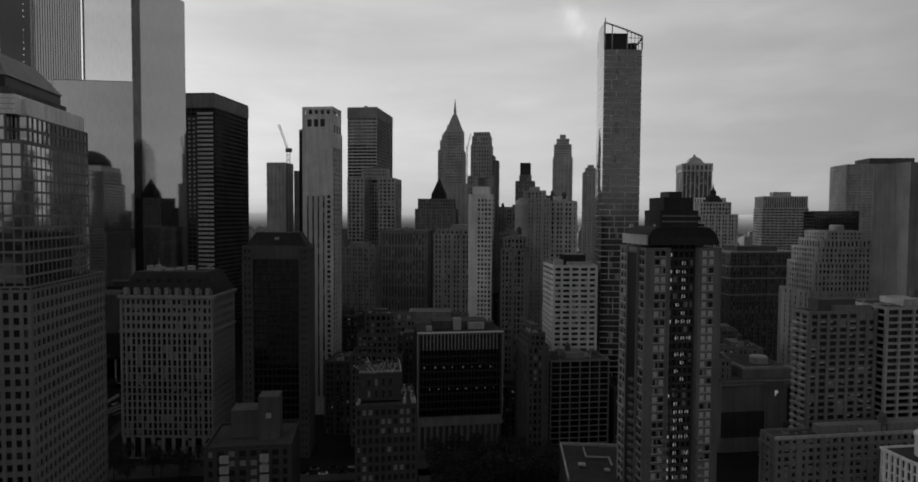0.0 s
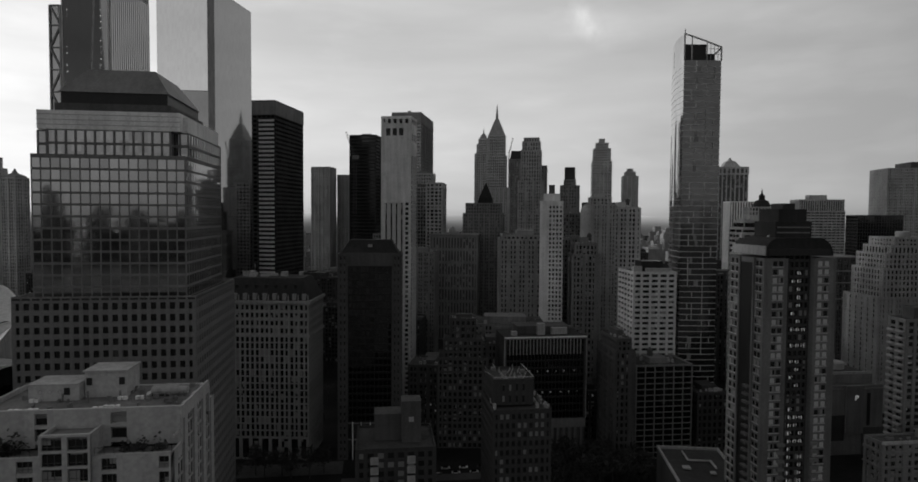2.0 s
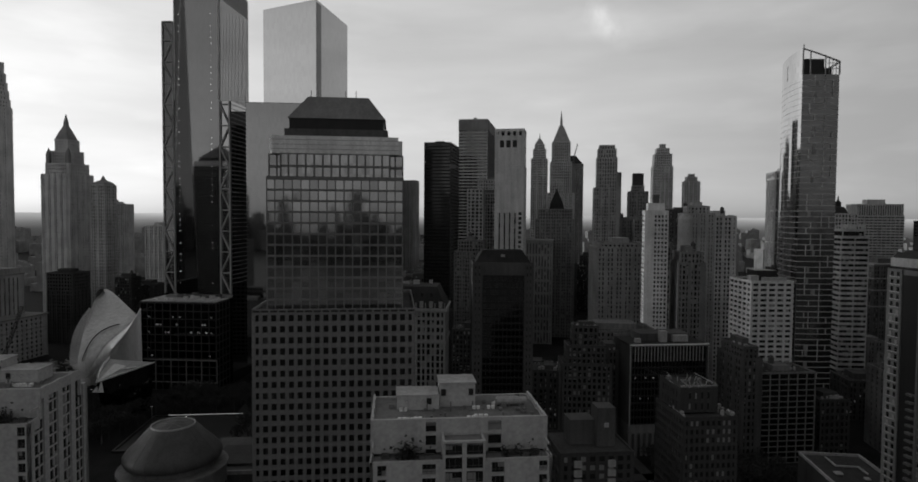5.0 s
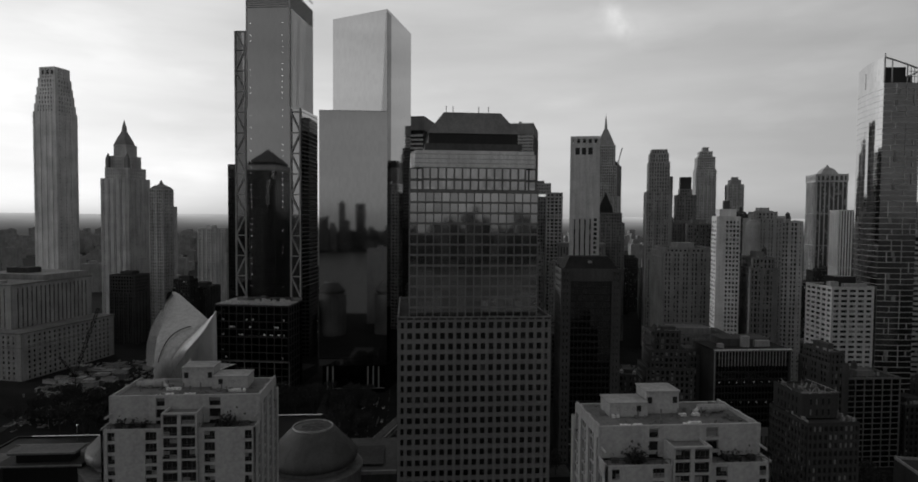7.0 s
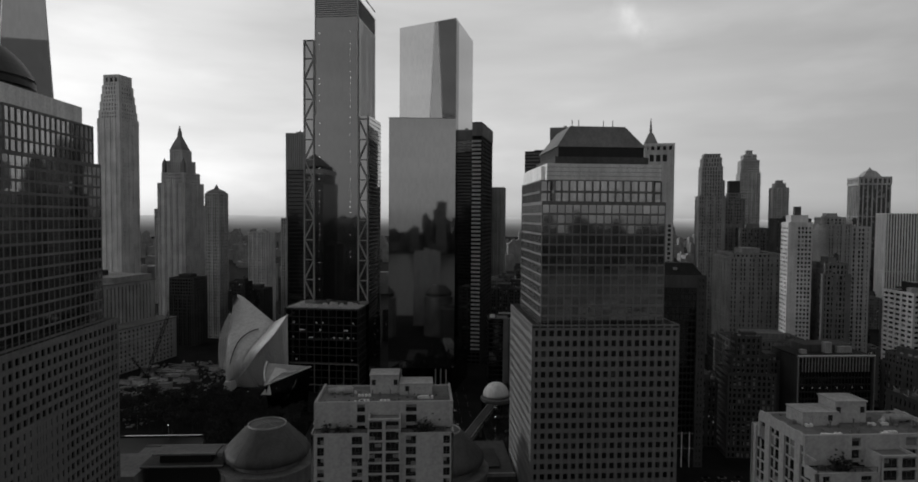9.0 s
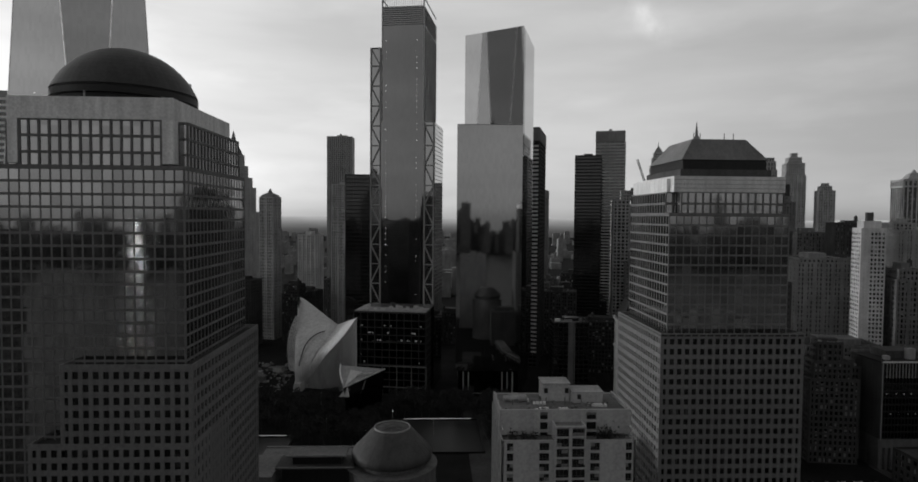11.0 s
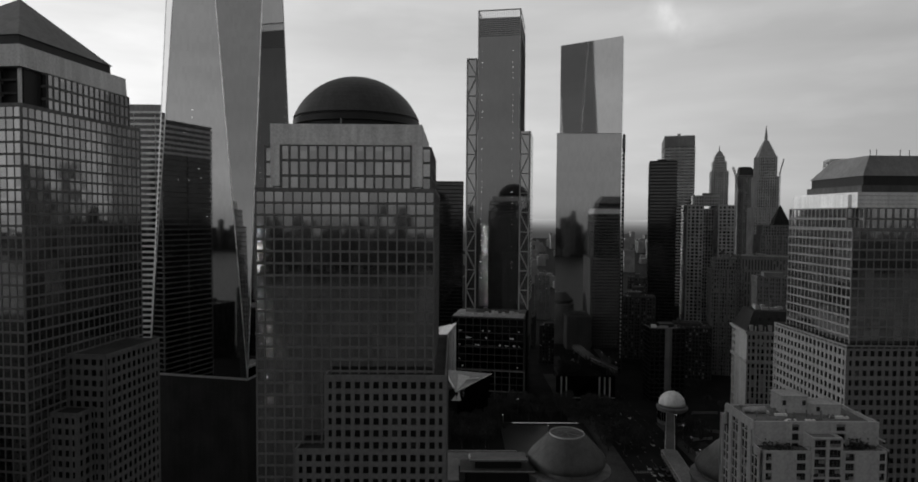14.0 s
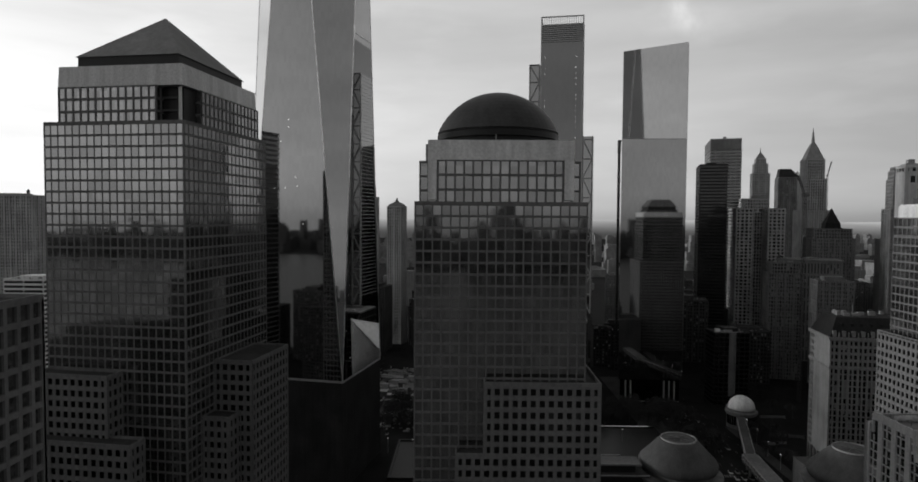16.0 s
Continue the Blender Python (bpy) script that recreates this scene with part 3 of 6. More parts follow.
        small.box(*span(a, a + w), b, b + rnd.uniform(0.2, 0.8), 95.5, 95.7 + rnd.uniform(0.1, 0.8))
    for p in range(6):
        t.piece("vent_pipe", *span(4 + p * 4.7, 4.25 + p * 4.7), 11 + p % 3, 11.25 + p % 3, 95.5, 97.0 + (p % 2) * 0.6, MID)
    rail = t.g("terrace_rail", BLACK)
    for a, b in ((0.5, 13.2), (21.4, 33.5)):
        rail.bar((a, 0.25, 91.1), (b, 0.25, 91.1), 0.08)
        for k in range(9):
            q = a + (b - a) * k / 8
            rail.bar((q, 0.25, 90), (q, 0.25, 91.1), 0.06)
    for a in (2.0, 6.5, 27.5, 30.5):
        t.piece("terrace_box", *span(a, a + 1.4), 2.2, 3.1, 89.7, 90.6, BROWN)
    # terrace planters
    shrubs = t.g("shrub", LEAF)
    for _ in range(500):
        side = rnd.random() < 0.6
        a = rnd.gauss(27.0, 1.3) if side else rnd.choice((3.2, 6.0, 8.4)) + rnd.gauss(0, 0.45)
        b, h = rnd.uniform(1.0, 3.6), abs(rnd.gauss(0, 1.25 if side else 0.8))
        s = rnd.uniform(0.2, 0.4)
        a = min(33, max(21.6 if side else 1, a))
        p = Vector((34 - a if flip else a, b, 89.8 + h))
        q = Vector((rnd.uniform(-1, 1), rnd.uniform(-1, 1), rnd.uniform(-1, 1))).normalized() * s
        r = q.cross(Vector((rnd.uniform(-1, 1), 0.3, 1))).normalized() * s
        k = len(shrubs.v)
        shrubs.v += [tuple(p - q), tuple(p + r), tuple(p + q), tuple(p - r)]
        shrubs.f.append((k, k + 1, k + 2, k + 3))
    return t.done()


apartment_tower(-217, 131)
apartment_tower(-110, 104, True)


# ---- trade centre ----
def spire_tower():
    """The tallest: a square base whose corners taper into a turned square."""
    ob = thing("glass_skyscraper", "tall tapering glass skyscraper with chamfered corners", "skyscraper", -433.3, 339.7, 0, -11.9)
    b, z0, z1 = 30.3, 62.6, 418
    base = Geo().box(-b, b, -b, b, 0, z0 - 1.2)
    foot = part("base", base, SLATE, ob)
    part("ledge", Geo().box(-b - 0.15, b + 0.15, -b - 0.15, b + 0.15, z0 - 1.2, z0), STEEL, foot)
    lo = [(-b, -b), (b, -b), (b, b), (-b, b)]
    hi = [(0, -b), (b, 0), (0, b), (-b, 0)]
    for k in range(4):
        g = Geo()
        j = (k + 1) % 4
        g.v = [(*lo[k], z0), (*lo[j], z0), (*hi[k], z1)]
        g.f = [(0, 1, 2)]
        part("glass_face", g, MIRROR3, ob)
        g = Geo()
        g.v = [(*lo[j], z0), (*hi[j], z1), (*hi[k], z1)]
        g.f = [(0, 1, 2)]
        part("glass_face", g, MIRROR3, ob)
    edge = Geo()
    for k in range(4):
        edge.bar((*lo[k], z0), (*hi[k], z1), 0.4).bar((*lo[k], z0), (*hi[(k - 1) % 4], z1), 0.4)
    part("edge_trim", edge, POLISHED, ob)
    part("roof", Geo().prism(hi, z1 - 0.5, z1), ROOF, ob)
    for u, z in ((-0.5, 170), (-0.2, 170), (0.15, 171), (-0.35, 196), (0.1, 176), (0.3, 150), (-0.1, 204), (-0.1, 208)):
        w = b * (1 - (z - z0) / (z1 - z0))
        part("work_lamp", Geo().box(u * w - 0.2, u * w + 0.2, -b - 0.12, -b - 0.02, z, z + 0.4), LAMP, ob)


def slab_tower():
    """Parallelogram below, cut to a trapezoid above."""
    ob = thing("glass_skyscraper", "smooth mirror glass skyscraper with a cut-back upper half", "skyscraper", -185, 500)
    low = [(-31.3, -31), (20.6, -32.4), (38.7, 30), (-14, 46)]
    top = [(-24.2, -2.6), (20.4, -32.5), (38.7, 30), (-10, 50)]
    lower = part("lower_body", Geo().prism(low, 22, 218.6), MIRROR, ob)
    part("upper_body", Geo().prism(top, 218.6, 296), MIRROR, ob)
    lobby = part("lobby", Geo().prism([(x * 0.93, y * 0.93) for x, y in low], 0, 22), SMOKE, ob)
    line = Geo()
    for (x, y), (u, v) in zip(low[:1], low[1:2]):
        line.bar((x, y, 218.6), (u, v, 218.6), 0.4)
    part("edge_trim", line, STEEL, lower)
    # dark glass strip, slightly proud, with the darkness of a corner notch in its colour
    ax, ay, ux, uy = low[1][0], low[1][1], 0.279, 0.96
    strip = Geo().prism([(ax + 0.06, ay - 0.02), (ax + ux * 9 + 0.06, ay + uy * 9 - 0.02), (ax + ux * 9 - 0.3, ay + uy * 9 + 0.08), (ax - 0.3, ay + 0.08)], 24, 294)
    part("corner_strip", strip, SMOKE, lower)
    part("lobby_sill", Geo().box(-27, 19, -30.6, -30.2, 3.4, 4.0), STEEL, lobby)
    # lit lobby columns
    for s in (0.12, 0.2, 0.72, 0.8, 0.88):
        x, y = low[0][0] + s * 51.9, low[0][1] - s * 1.4
        part("lobby_column", Geo().box(x - 0.5, x + 0.5, y - 0.3, y + 0.6, 4, 21), STEEL, lobby)


def truss_tower():
    t = Tower("braced_skyscraper", "glass skyscraper with white outer braces, nearly finished", -256.1, 527.6, -10, BLACK, SMOKE, "skyscraper")
    t.block("glass_body", -18, 18, -28, 28, 0, 320, MIRROR2)
    # flanks and side: brighter mirror than the front, their lightness put into the glass
    t.block("glass_flank", -27.4, -18.05, -27.6, 26, 0, 286, MIRROR).block("glass_flank", 18.05, 27.4, -27, 12.5, 0, 224, MIRROR)
    t.block("glass_side", 18.06, 18.35, -26.4, 28, 225, 304, MIRROR)
    rib = t.g("rib", STEEL)
    for i in range(9):
        z = 304.5 + i * 1.7
        t.block("louvre", -17.3, 17.3, -28.45, -28.05, z, z + 0.6, STEEL)
        t.block("louvre", 18.06, 18.5, -26.4, 28, z, z + 0.6, STEEL)
    for x in (-18.2, 17.4):
        t.block("crown_post", x, x + 0.8, -28.6, -27.2, 225, 326.6, WHITE)
    t.block("crown_rail", -18.2, 18.2, -28.5, -27.6, 325.7, 326.6, WHITE).block("crown_rail", -18.2, -17.6, -27.2, 28, 325.7, 326.6, WHITE).block("crown_rail", 17.6, 18.2, -27.2, 28, 325.7, 326.6, WHITE)
    for i in range(19):
        x = -17 + i * 1.9
        t.block("crown_bar", x - 0.15, x + 0.15, -28.3, -28.0, 320.1, 325.7, WHITE)
    t.block("plant_room", -12, 12, -18, 20, 320.1, 323, PALE)
    for k in range(20):
        y = -25.5 + k * 2.75
        t.block("fin", 18.35, 18.55, y, y + 0.3, 225, 303.6, MID)
    fr = t.g("brace", PALE)
    for x0, x1, top, y in ((-27.4, -19.2, 286, -28.2), (18.6, 26.4, 224, -28.2)):
        fr.bar((x0, y, 72), (x0, y, top), 1.0).bar((x1, y, 72), (x1, y, top), 1.0)
        z, s, h = 72.0, 0, 16.6
        while z < top - 4:
            zz = min(top, z + h)
            a, b = (x0, x1) if s else (x1, x0)
            fr.bar((a, y, z), (b, y, zz), 0.9)
            fr.bar((x0, y, zz), (x1, y, zz), 0.8)
            z, s = zz, 1 - s
    for k in range(60):
        z = 80 + k * 3.45
        rib.box(-27.5, -27.2, -27.6, 26, z, z + 0.4)
        if z < 222:
            rib.box(27.3, 27.55, -27, 12.5, z, z + 0.4)
    # work lights
    lamp = t.g("work_lamp", LAMP)
    rnd = random.Random(8)
    for x in (-14.5, 11.8):
        for k in range(48):
            if rnd.random() < 0.5:
                z = 80 + k * 4.6
                lamp.box(x - 0.2, x + 0.2, -28.2, -28.02, z, z + 0.4)
    t.done()
    p = Tower("podium_block", "dark unfinished podium block of steel and glass", -262, 488, -10, DARK, SMOKE)
    p.tier(-37, 24, -10, 30, 0, 67, 6.1, 6.1, 0.5, 0.7, 0.8)
    p.block("roof_slab", -36, 23, -9, 29, 67.2, 68.4, PALE).block("sill_band", -37.1, 24.1, -10.3, -9.9, 23, 24, MID).block("sill_band", -37.1, 24.1, -10.3, -9.9, 6, 6.8, MID)
    for i in range(6):
        p.block("bay_post", -36.6 + i * 12.1, -36.0 + i * 12.1, -10.4, -9.9, 0, 24, MID)
    rnd = random.Random(17)
    for _ in range(24):
        x, k = rnd.uniform(-34, 20), rnd.choice((4, 5, 7, 7, 8, 8, 9))
        p.g("lit_pane", DIM).box(x, x + rnd.uniform(0.6, 2.2), -9.35, -9.15, k * 6 + 2.0, k * 6 + 2.0 + rnd.uniform(0.5, 1.2))
    for _ in range(16):
        x, y = rnd.uniform(-34, 18), rnd.uniform(-7, 20)
        p.g("roof_clutter", WHITE).box(x, x + rnd.uniform(1, 5), y, y + 2, 68.4, 68.4 + rnd.uniform(0.6, 2.6))
    p.done()


def lamp_material(name, strength):
    m, n, l, b = material(name)
    b.inputs["Emission Color"].default_value = (1, 1, 1, 1)
    b.inputs["Emission Strength"].default_value = strength
    return m


LAMP = lamp_material("lamp_glow", 0.9)
GLOW = lamp_material("window_glow", 0.2)
DIM = lamp_material("dim_window_glow", 0.045)
MIRROR2 = glass("grey_mirror_glass", 0.27, 1.0, 0.035, (1.5, 1.5, 4.0), 0.0, tilt=0.0003, wave=0.0006, vary=0.03)
spire_tower()
slab_tower()
truss_tower()


# ---- plain city towers ----
def office(name, label, x0, x1, y0, y1, z, yaw=0.0, wall=MID, glaze=PANE, bay=3.0, floor=3.7, pier=1.2, band=1.3, panes=0, tiers=(), plant=True, seed=0, deep=0.5, base=0, split=False):
    """A tower on the plan x0..x1, y0..y1, turned about its middle; tiers: further (inset, z) steps above."""
    cx, cy, hx, hy = (x0 + x1) / 2, (y0 + y1) / 2, (x1 - x0) / 2, (y1 - y0) / 2
    # distant glass is paler, with the haze in its colour
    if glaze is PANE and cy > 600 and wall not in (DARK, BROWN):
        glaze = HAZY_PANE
    t = Tower(name, label, cx, cy, yaw, wall, glaze, split=split)
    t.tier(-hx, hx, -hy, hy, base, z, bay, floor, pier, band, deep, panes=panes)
    if not split and bay < 4.5 and floor < 6 and wall in (LIME, CREAM, TERRA, PEARL, MID, WHITE, PALE, BROWN, FAR_STONE):
        old = random.Random(round(cx * 7 + cy))
        nx, ny = max(1, round(2 * hx / bay)), max(1, round(2 * hy / bay))
        for k in (1.2, old.randint(3, 5), old.randint(8, 13), old.randint(18, 26)):
            zc = z - k * floor
            if zc > 20:
                t.g("wall").box(-hx - 0.45, hx + 0.45, -hy - 0.45, hy + 0.45, zc, zc + old.uniform(0.4, 1.1))
        # wide piers part the windows into pairs or threes
        step = old.choice((2, 2, 3))
        for j in range(0, nx + 1, step):
            xc = -hx + j * 2 * hx / nx
            t.g("wall").box(max(-hx, xc - pier), min(hx, xc + pier), -hy - 0.22, -hy + 0.4, base, z)
        for j in range(0, ny + 1, step):
            yc = -hy + j * 2 * hy / ny
            for sx in (-1, 1):
                t.g("wall").box(min(sx * hx, sx * (hx + 0.22)), max(sx * hx, sx * (hx + 0.22)), max(-hy, yc - pier), min(hy, yc + pier), base, z)
    zz, i = z, 0
    for inset, top in tiers:
        i = inset
        t.tier(-hx + i, hx - i, -hy + i, hy - i, zz, top, bay, floor, pier, band, deep)
        zz = top
    if plant:
        rnd = random.Random(seed + round(x0))
        w, d = hx - i, hy - i
        a, b = rnd.uniform(-0.6, -0.2) * w, rnd.uniform(0.2, 0.7) * w
        h = rnd.uniform(2.5, 5)
        t.block("plant_room", a, b, -0.5 * d, 0.5 * d, zz + 0.1, zz + h, wall)
        for _ in range(rnd.randint(2, 5)):
            u, v, s = rnd.uniform(-0.8, 0.7) * w, rnd.uniform(-0.8, 0.6) * d, rnd.uniform(0.8, 2)
            if name == "city_block":
                t.g("roof_clutter", PALE).box(u, u + s, v, v + s, zz + 0.1, zz + 0.1 + rnd.uniform(1, 2.2))
            else:
                t.block("roof_unit", u, u + s, v, v + s, zz + 0.1, zz + 0.1 + rnd.uniform(1, 2.2), PALE)
        small = t.g("roof_clutter", rnd.choice((PALE, MID, STEEL)))
        for _ in range(14):
            u, v, s, q = rnd.uniform(-0.9, 0.85) * w, rnd.uniform(-0.9, 0.85) * d, rnd.uniform(0.3, 1.1), rnd.uniform(0.3, 1.6)
            if rnd.random() < 0.25:
                q = rnd.uniform(2, 0.4 * w + 2)
            small.box(u, min(u + q, w - 0.6), v, v + s * 0.6, zz + 0.16, zz + 0.3 + rnd.uniform(0.3, 1.3))
        if rnd.random() < 0.35:
            u, v = rnd.uniform(-0.5, 0.5) * w, rnd.uniform(-0.5, 0.5) * d
            t.g("water_tank", BROWN).lathe([(1.6, zz + 3), (1.6, zz + 6.4), (0.1, zz + 8)], 12, u, v)
            stand = t.g("tank_stand", DARK).box(u - 1.5, u + 1.5, v - 1.5, v + 1.5, zz + 2.7, zz + 3)
            for p in (-1.1, 1.1):
                for r in (-1.1, 1.1):
                    stand.box(u + p - 0.12, u + p + 0.12, v + r - 0.12, v + r + 0.12, zz + 0.15, zz + 2.7)
    return t


def corner(name, label, cx, cy, w, d, z, yaw, **k):
    """The same, from its front right corner and its width and depth."""
    a = radians(yaw)
    mx = cx + (-w / 2) * math.cos(a) - (d / 2) * math.sin(a)
    my = cy + (-w / 2) * math.sin(a) + (d / 2) * math.cos(a)
    return office(name, label, mx - w / 2, mx + w / 2, my - d / 2, my + d / 2, z, yaw, **k)


def needle(t, profile, mat, x=0, y=0, key="spire", n=4):
    t.g(key, mat).lathe([(r * (1.414 if n == 4 else 1), z) for r, z in profile], n, x, y)
    return t


def tw(name, label, cx, cy, w, d, z, yaw=0.0, **k):
    return office(name, label, cx - w / 2, cx + w / 2, cy - d / 2, cy + d / 2, z, yaw, **k)


# beside the trade centre
t = corner("black_tower", "black steel office tower with deep ledges", -133.8, 569, 60, 65, 231, -15.5, wall=DARK, glaze=SMOKE, bay=4.3, floor=3.9, pier=0.9, band=1.7, deep=0.8, plant=False)
# white slats stand for the sky reflected in this strip of windows
for k in range(52):
    t.block("pale_slat", 14.6, 29.2, -32.72, -32.6, 14 + k * 3.9, 15.9 + k * 3.9, PAINT)
for k in range(9):
    t.block("corner_post", 14.2 + k * 1.9, 14.4 + k * 1.9, -32.9, -32.7, 12, 219, BLACK)
t.block("cornice", -30.3, 30.3, -32.8, 32.8, 219, 230.8, MID)
t.done()
office("office_tower", "glass office tower with pale floor bands", -572, -508, 440, 490, 228, 0, wall=PAINT, glaze=SMOKE, bay=16, floor=4.4, pier=0.15, band=1.7, deep=0.9, plant=False).block("roof_screen", -31, 31, -24, 24, 229, 234, STEEL).done()
tw("black_tower", "dark plain office tower by the braced skyscraper", -307, 632, 36, 38, 187, 0, wall=BLACK, glaze=SMOKE, bay=1.6, floor=3.9, pier=0.4, band=0.8, plant=False).done()
tw("metal_tower", "tall rippled steel apartment tower", -392, 1030, 42, 30, 276, 0, wall=STEEL, bay=3.4, floor=3.4, pier=1.8, band=1.0).done()
t = tw("stone_block", "broad limestone government building", -502.4, 581.2, 110, 102, 38, -16, wall=PALE, bay=5.0, floor=4.4, pier=3.3, band=2.0, plant=False)
t.block("cornice", -55.8, 55.8, -51.8, 51.8, 38.95, 40, LIME).block("belt_course", -55.5, 55.5, -51.5, 51.5, 27, 27.9, CREAM)
t.tier(-42, 34, -40, 47, 38.2, 76, 4.6, 38, 3.3, 3.4, 0.7).block("cornice", -42.7, 34.7, -40.7, 47.7, 77, 78.2, LIME).block("attic", -38, 31, -4, 46, 78.2, 83, CREAM)
t.block("roof_house", -20, 4, 6, 20, 83, 88, DARK).block("plant_room", -34, -10, -34, -14, 78.2, 82, MID).block("vent_room", 12, 20, -36, -30, 78.2, 80.4, PALE)
t.done()
# walls of the far towers are kept paler to stand for haze
t = tw("stone_skyscraper", "slender limestone skyscraper with a stepped top", -509, 657, 27, 27, 240, -16, wall=WHITE, bay=3.2, floor=3.6, pier=2.0, band=1.7, tiers=((0.8, 248), (1.6, 257), (2.4, 265), (3.2, 274), (4.2, 285)), plant=False)
# grey strip laid on the shaft, slightly proud of the wall
t.block("shaft_recess", -1.2, 1.2, -13.6, -13.2, 20, 240, MID)
# dark panels on the wall stand for shaded crown openings
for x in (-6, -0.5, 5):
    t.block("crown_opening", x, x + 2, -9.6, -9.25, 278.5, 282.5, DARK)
t.done()
t = tw("gothic_skyscraper", "gothic terracotta skyscraper with a pointed roof", -476, 738, 36, 36, 178, -16, wall=PEARL, bay=2.6, floor=3.5, pier=1.6, band=1.3, tiers=((3, 190), (6.5, 204), (9.5, 217)), plant=False)
needle(t, [(8.4, 217), (7.6, 219), (5.6, 225), (3.2, 231), (2.0, 234), (1.8, 238), (0.2, 247)], LIME, -1)
for i, x in enumerate((-12.5, 12.5)):
    needle(t, [(2, 190), (2, 201), (0.1, 208)], TERRA, x, -12.5, "turret")
t.done()
t = tw("stone_tower", "stone tower with a small pointed cap", -427, 714, 18, 18, 166, -16, wall=PEARL, plant=False)
needle(t, [(8.5, 166), (7, 169), (2, 172), (0.2, 177)], LIME)
t.done()
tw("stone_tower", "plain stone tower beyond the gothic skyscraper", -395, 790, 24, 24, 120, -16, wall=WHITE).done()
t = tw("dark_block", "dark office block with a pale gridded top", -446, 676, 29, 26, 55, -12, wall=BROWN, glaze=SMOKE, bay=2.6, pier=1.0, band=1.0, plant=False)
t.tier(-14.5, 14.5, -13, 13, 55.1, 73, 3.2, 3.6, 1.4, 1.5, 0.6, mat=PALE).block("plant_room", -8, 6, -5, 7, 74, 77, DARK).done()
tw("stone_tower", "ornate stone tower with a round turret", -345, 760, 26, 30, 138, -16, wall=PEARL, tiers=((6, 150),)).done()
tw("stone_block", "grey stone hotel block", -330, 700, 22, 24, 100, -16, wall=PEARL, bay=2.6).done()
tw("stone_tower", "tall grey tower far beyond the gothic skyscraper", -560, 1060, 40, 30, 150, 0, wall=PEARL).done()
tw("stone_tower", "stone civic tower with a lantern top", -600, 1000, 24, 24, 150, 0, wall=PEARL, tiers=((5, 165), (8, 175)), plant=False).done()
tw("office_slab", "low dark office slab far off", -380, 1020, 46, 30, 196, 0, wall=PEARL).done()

# middle of the city
t = Tower("dark_tower", "dark glass office tower between stone piers", -46, 333, -4, BROWN, SMOKE, split=True)
t.tier(-11.3, 11.6, -9.4, 9, 20, 103, 2.3, 3.8, 0.3, 1.0, 0.3, panes=70, mat=BLACK, parapet=0)
t.tier(-16.7, -11.3, -10, 9.5, 0, 109, 2.7, 3.8, 1.4, 1.9, 0.4).tier(11.6, 16.7, -10, 9.5, 0, 109, 2.7, 3.8, 1.4, 1.9, 0.4)
t.block("lintel", -11.3, 11.6, -10, 9.5, 103, 109.9, BROWN)
t.g("sloped_cap", SLATE).prism([(-15, -9), (15, -9), (15, 9), (-15, 9)], 109.9, 116.5, [(-11, -4), (11, -4), (11, 7), (-11, 7)])
t.block("roof_hatch", -1, 1.2, -6.8, -5.4, 112, 114.2, PALE)
for x in (-9, -4.6, 0.2, 4.6, 9):
    t.block("column", x, x + 0.4, -10.0, -9.5, 0, 20, PAINT)
for z in (10.5, 19.2):
    t.block("transom", -11.2, 11.5, -9.9, -9.45, z, z + 0.5, LIME)
t.done()
t = Tower("white_tower", "slender white apartment tower with an open crown", -28.8, 400, -16, WHITE, PANE, split=True)
t.block("wall", -9.7, 9.7, -8.5, 8.5, 0, 187.9, WHITE)
for x in (-9.7, -7.2, -3.4, 0.4, 4.2, 7.9):
    t.block("crown_post", x, x + 1.8, -8.5, -7.8, 187.95, 190.6, WHITE).block("crown_post", x, x + 1.8, 7.8, 8.5, 187.95, 190.6, WHITE)
for y in (-7.7, -2.6, 2.4, 6.0):
    t.block("crown_post", -9.7, -9.1, y, y + 1.7, 187.95, 190.6, WHITE).block("crown_post", 9.1, 9.7, y, y + 1.7, 187.95, 190.6, WHITE)
t.block("crown_ring", -9.75, 9.75, -8.55, 8.55, 190.6, 192.4, WHITE).block("plant_room", -7.5, 7.5, -6, 6, 187.95, 190, BLACK)
# crown openings are flat black panels, the shade inside put into the colour
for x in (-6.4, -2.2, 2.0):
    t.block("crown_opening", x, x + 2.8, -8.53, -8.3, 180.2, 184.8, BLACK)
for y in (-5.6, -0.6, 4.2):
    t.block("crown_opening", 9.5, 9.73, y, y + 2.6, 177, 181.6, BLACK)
for k in range(41):
    t.block("window", 6.3, 8.3, -8.53, -8.3, 12 + k * 3.1, 13.9 + k * 3.1, APT_PANE)
for x in (-7.0, -3.6, -0.2, 3.2):
    t.block("window_strip", x + 0.3, x + 1.2, -8.53, -8.3, 12, 137.4, PANE)
    t.block("fin", x + 1.7, x + 2.3, -8.9, -8.5, 12, 138, WHITE).block("fin", x - 0.8, x - 0.2, -8.9, -8.5, 12, 138, WHITE)
for y in (-6.6, -3.2, 0.2, 3.6):
    t.block("window_strip", 9.5, 9.73, y, y + 1.7, 10, 168, PANE)
    for k in range(51):
        t.g("spandrel_bar", WHITE).box(9.7, 9.82, y, y + 1.7, 12.4 + k * 3.1, 13.1 + k * 3.1)
    t.block("fin", 9.7, 10.2, y + 1.9, y + 2.7, 10, 168, WHITE)
t.done()
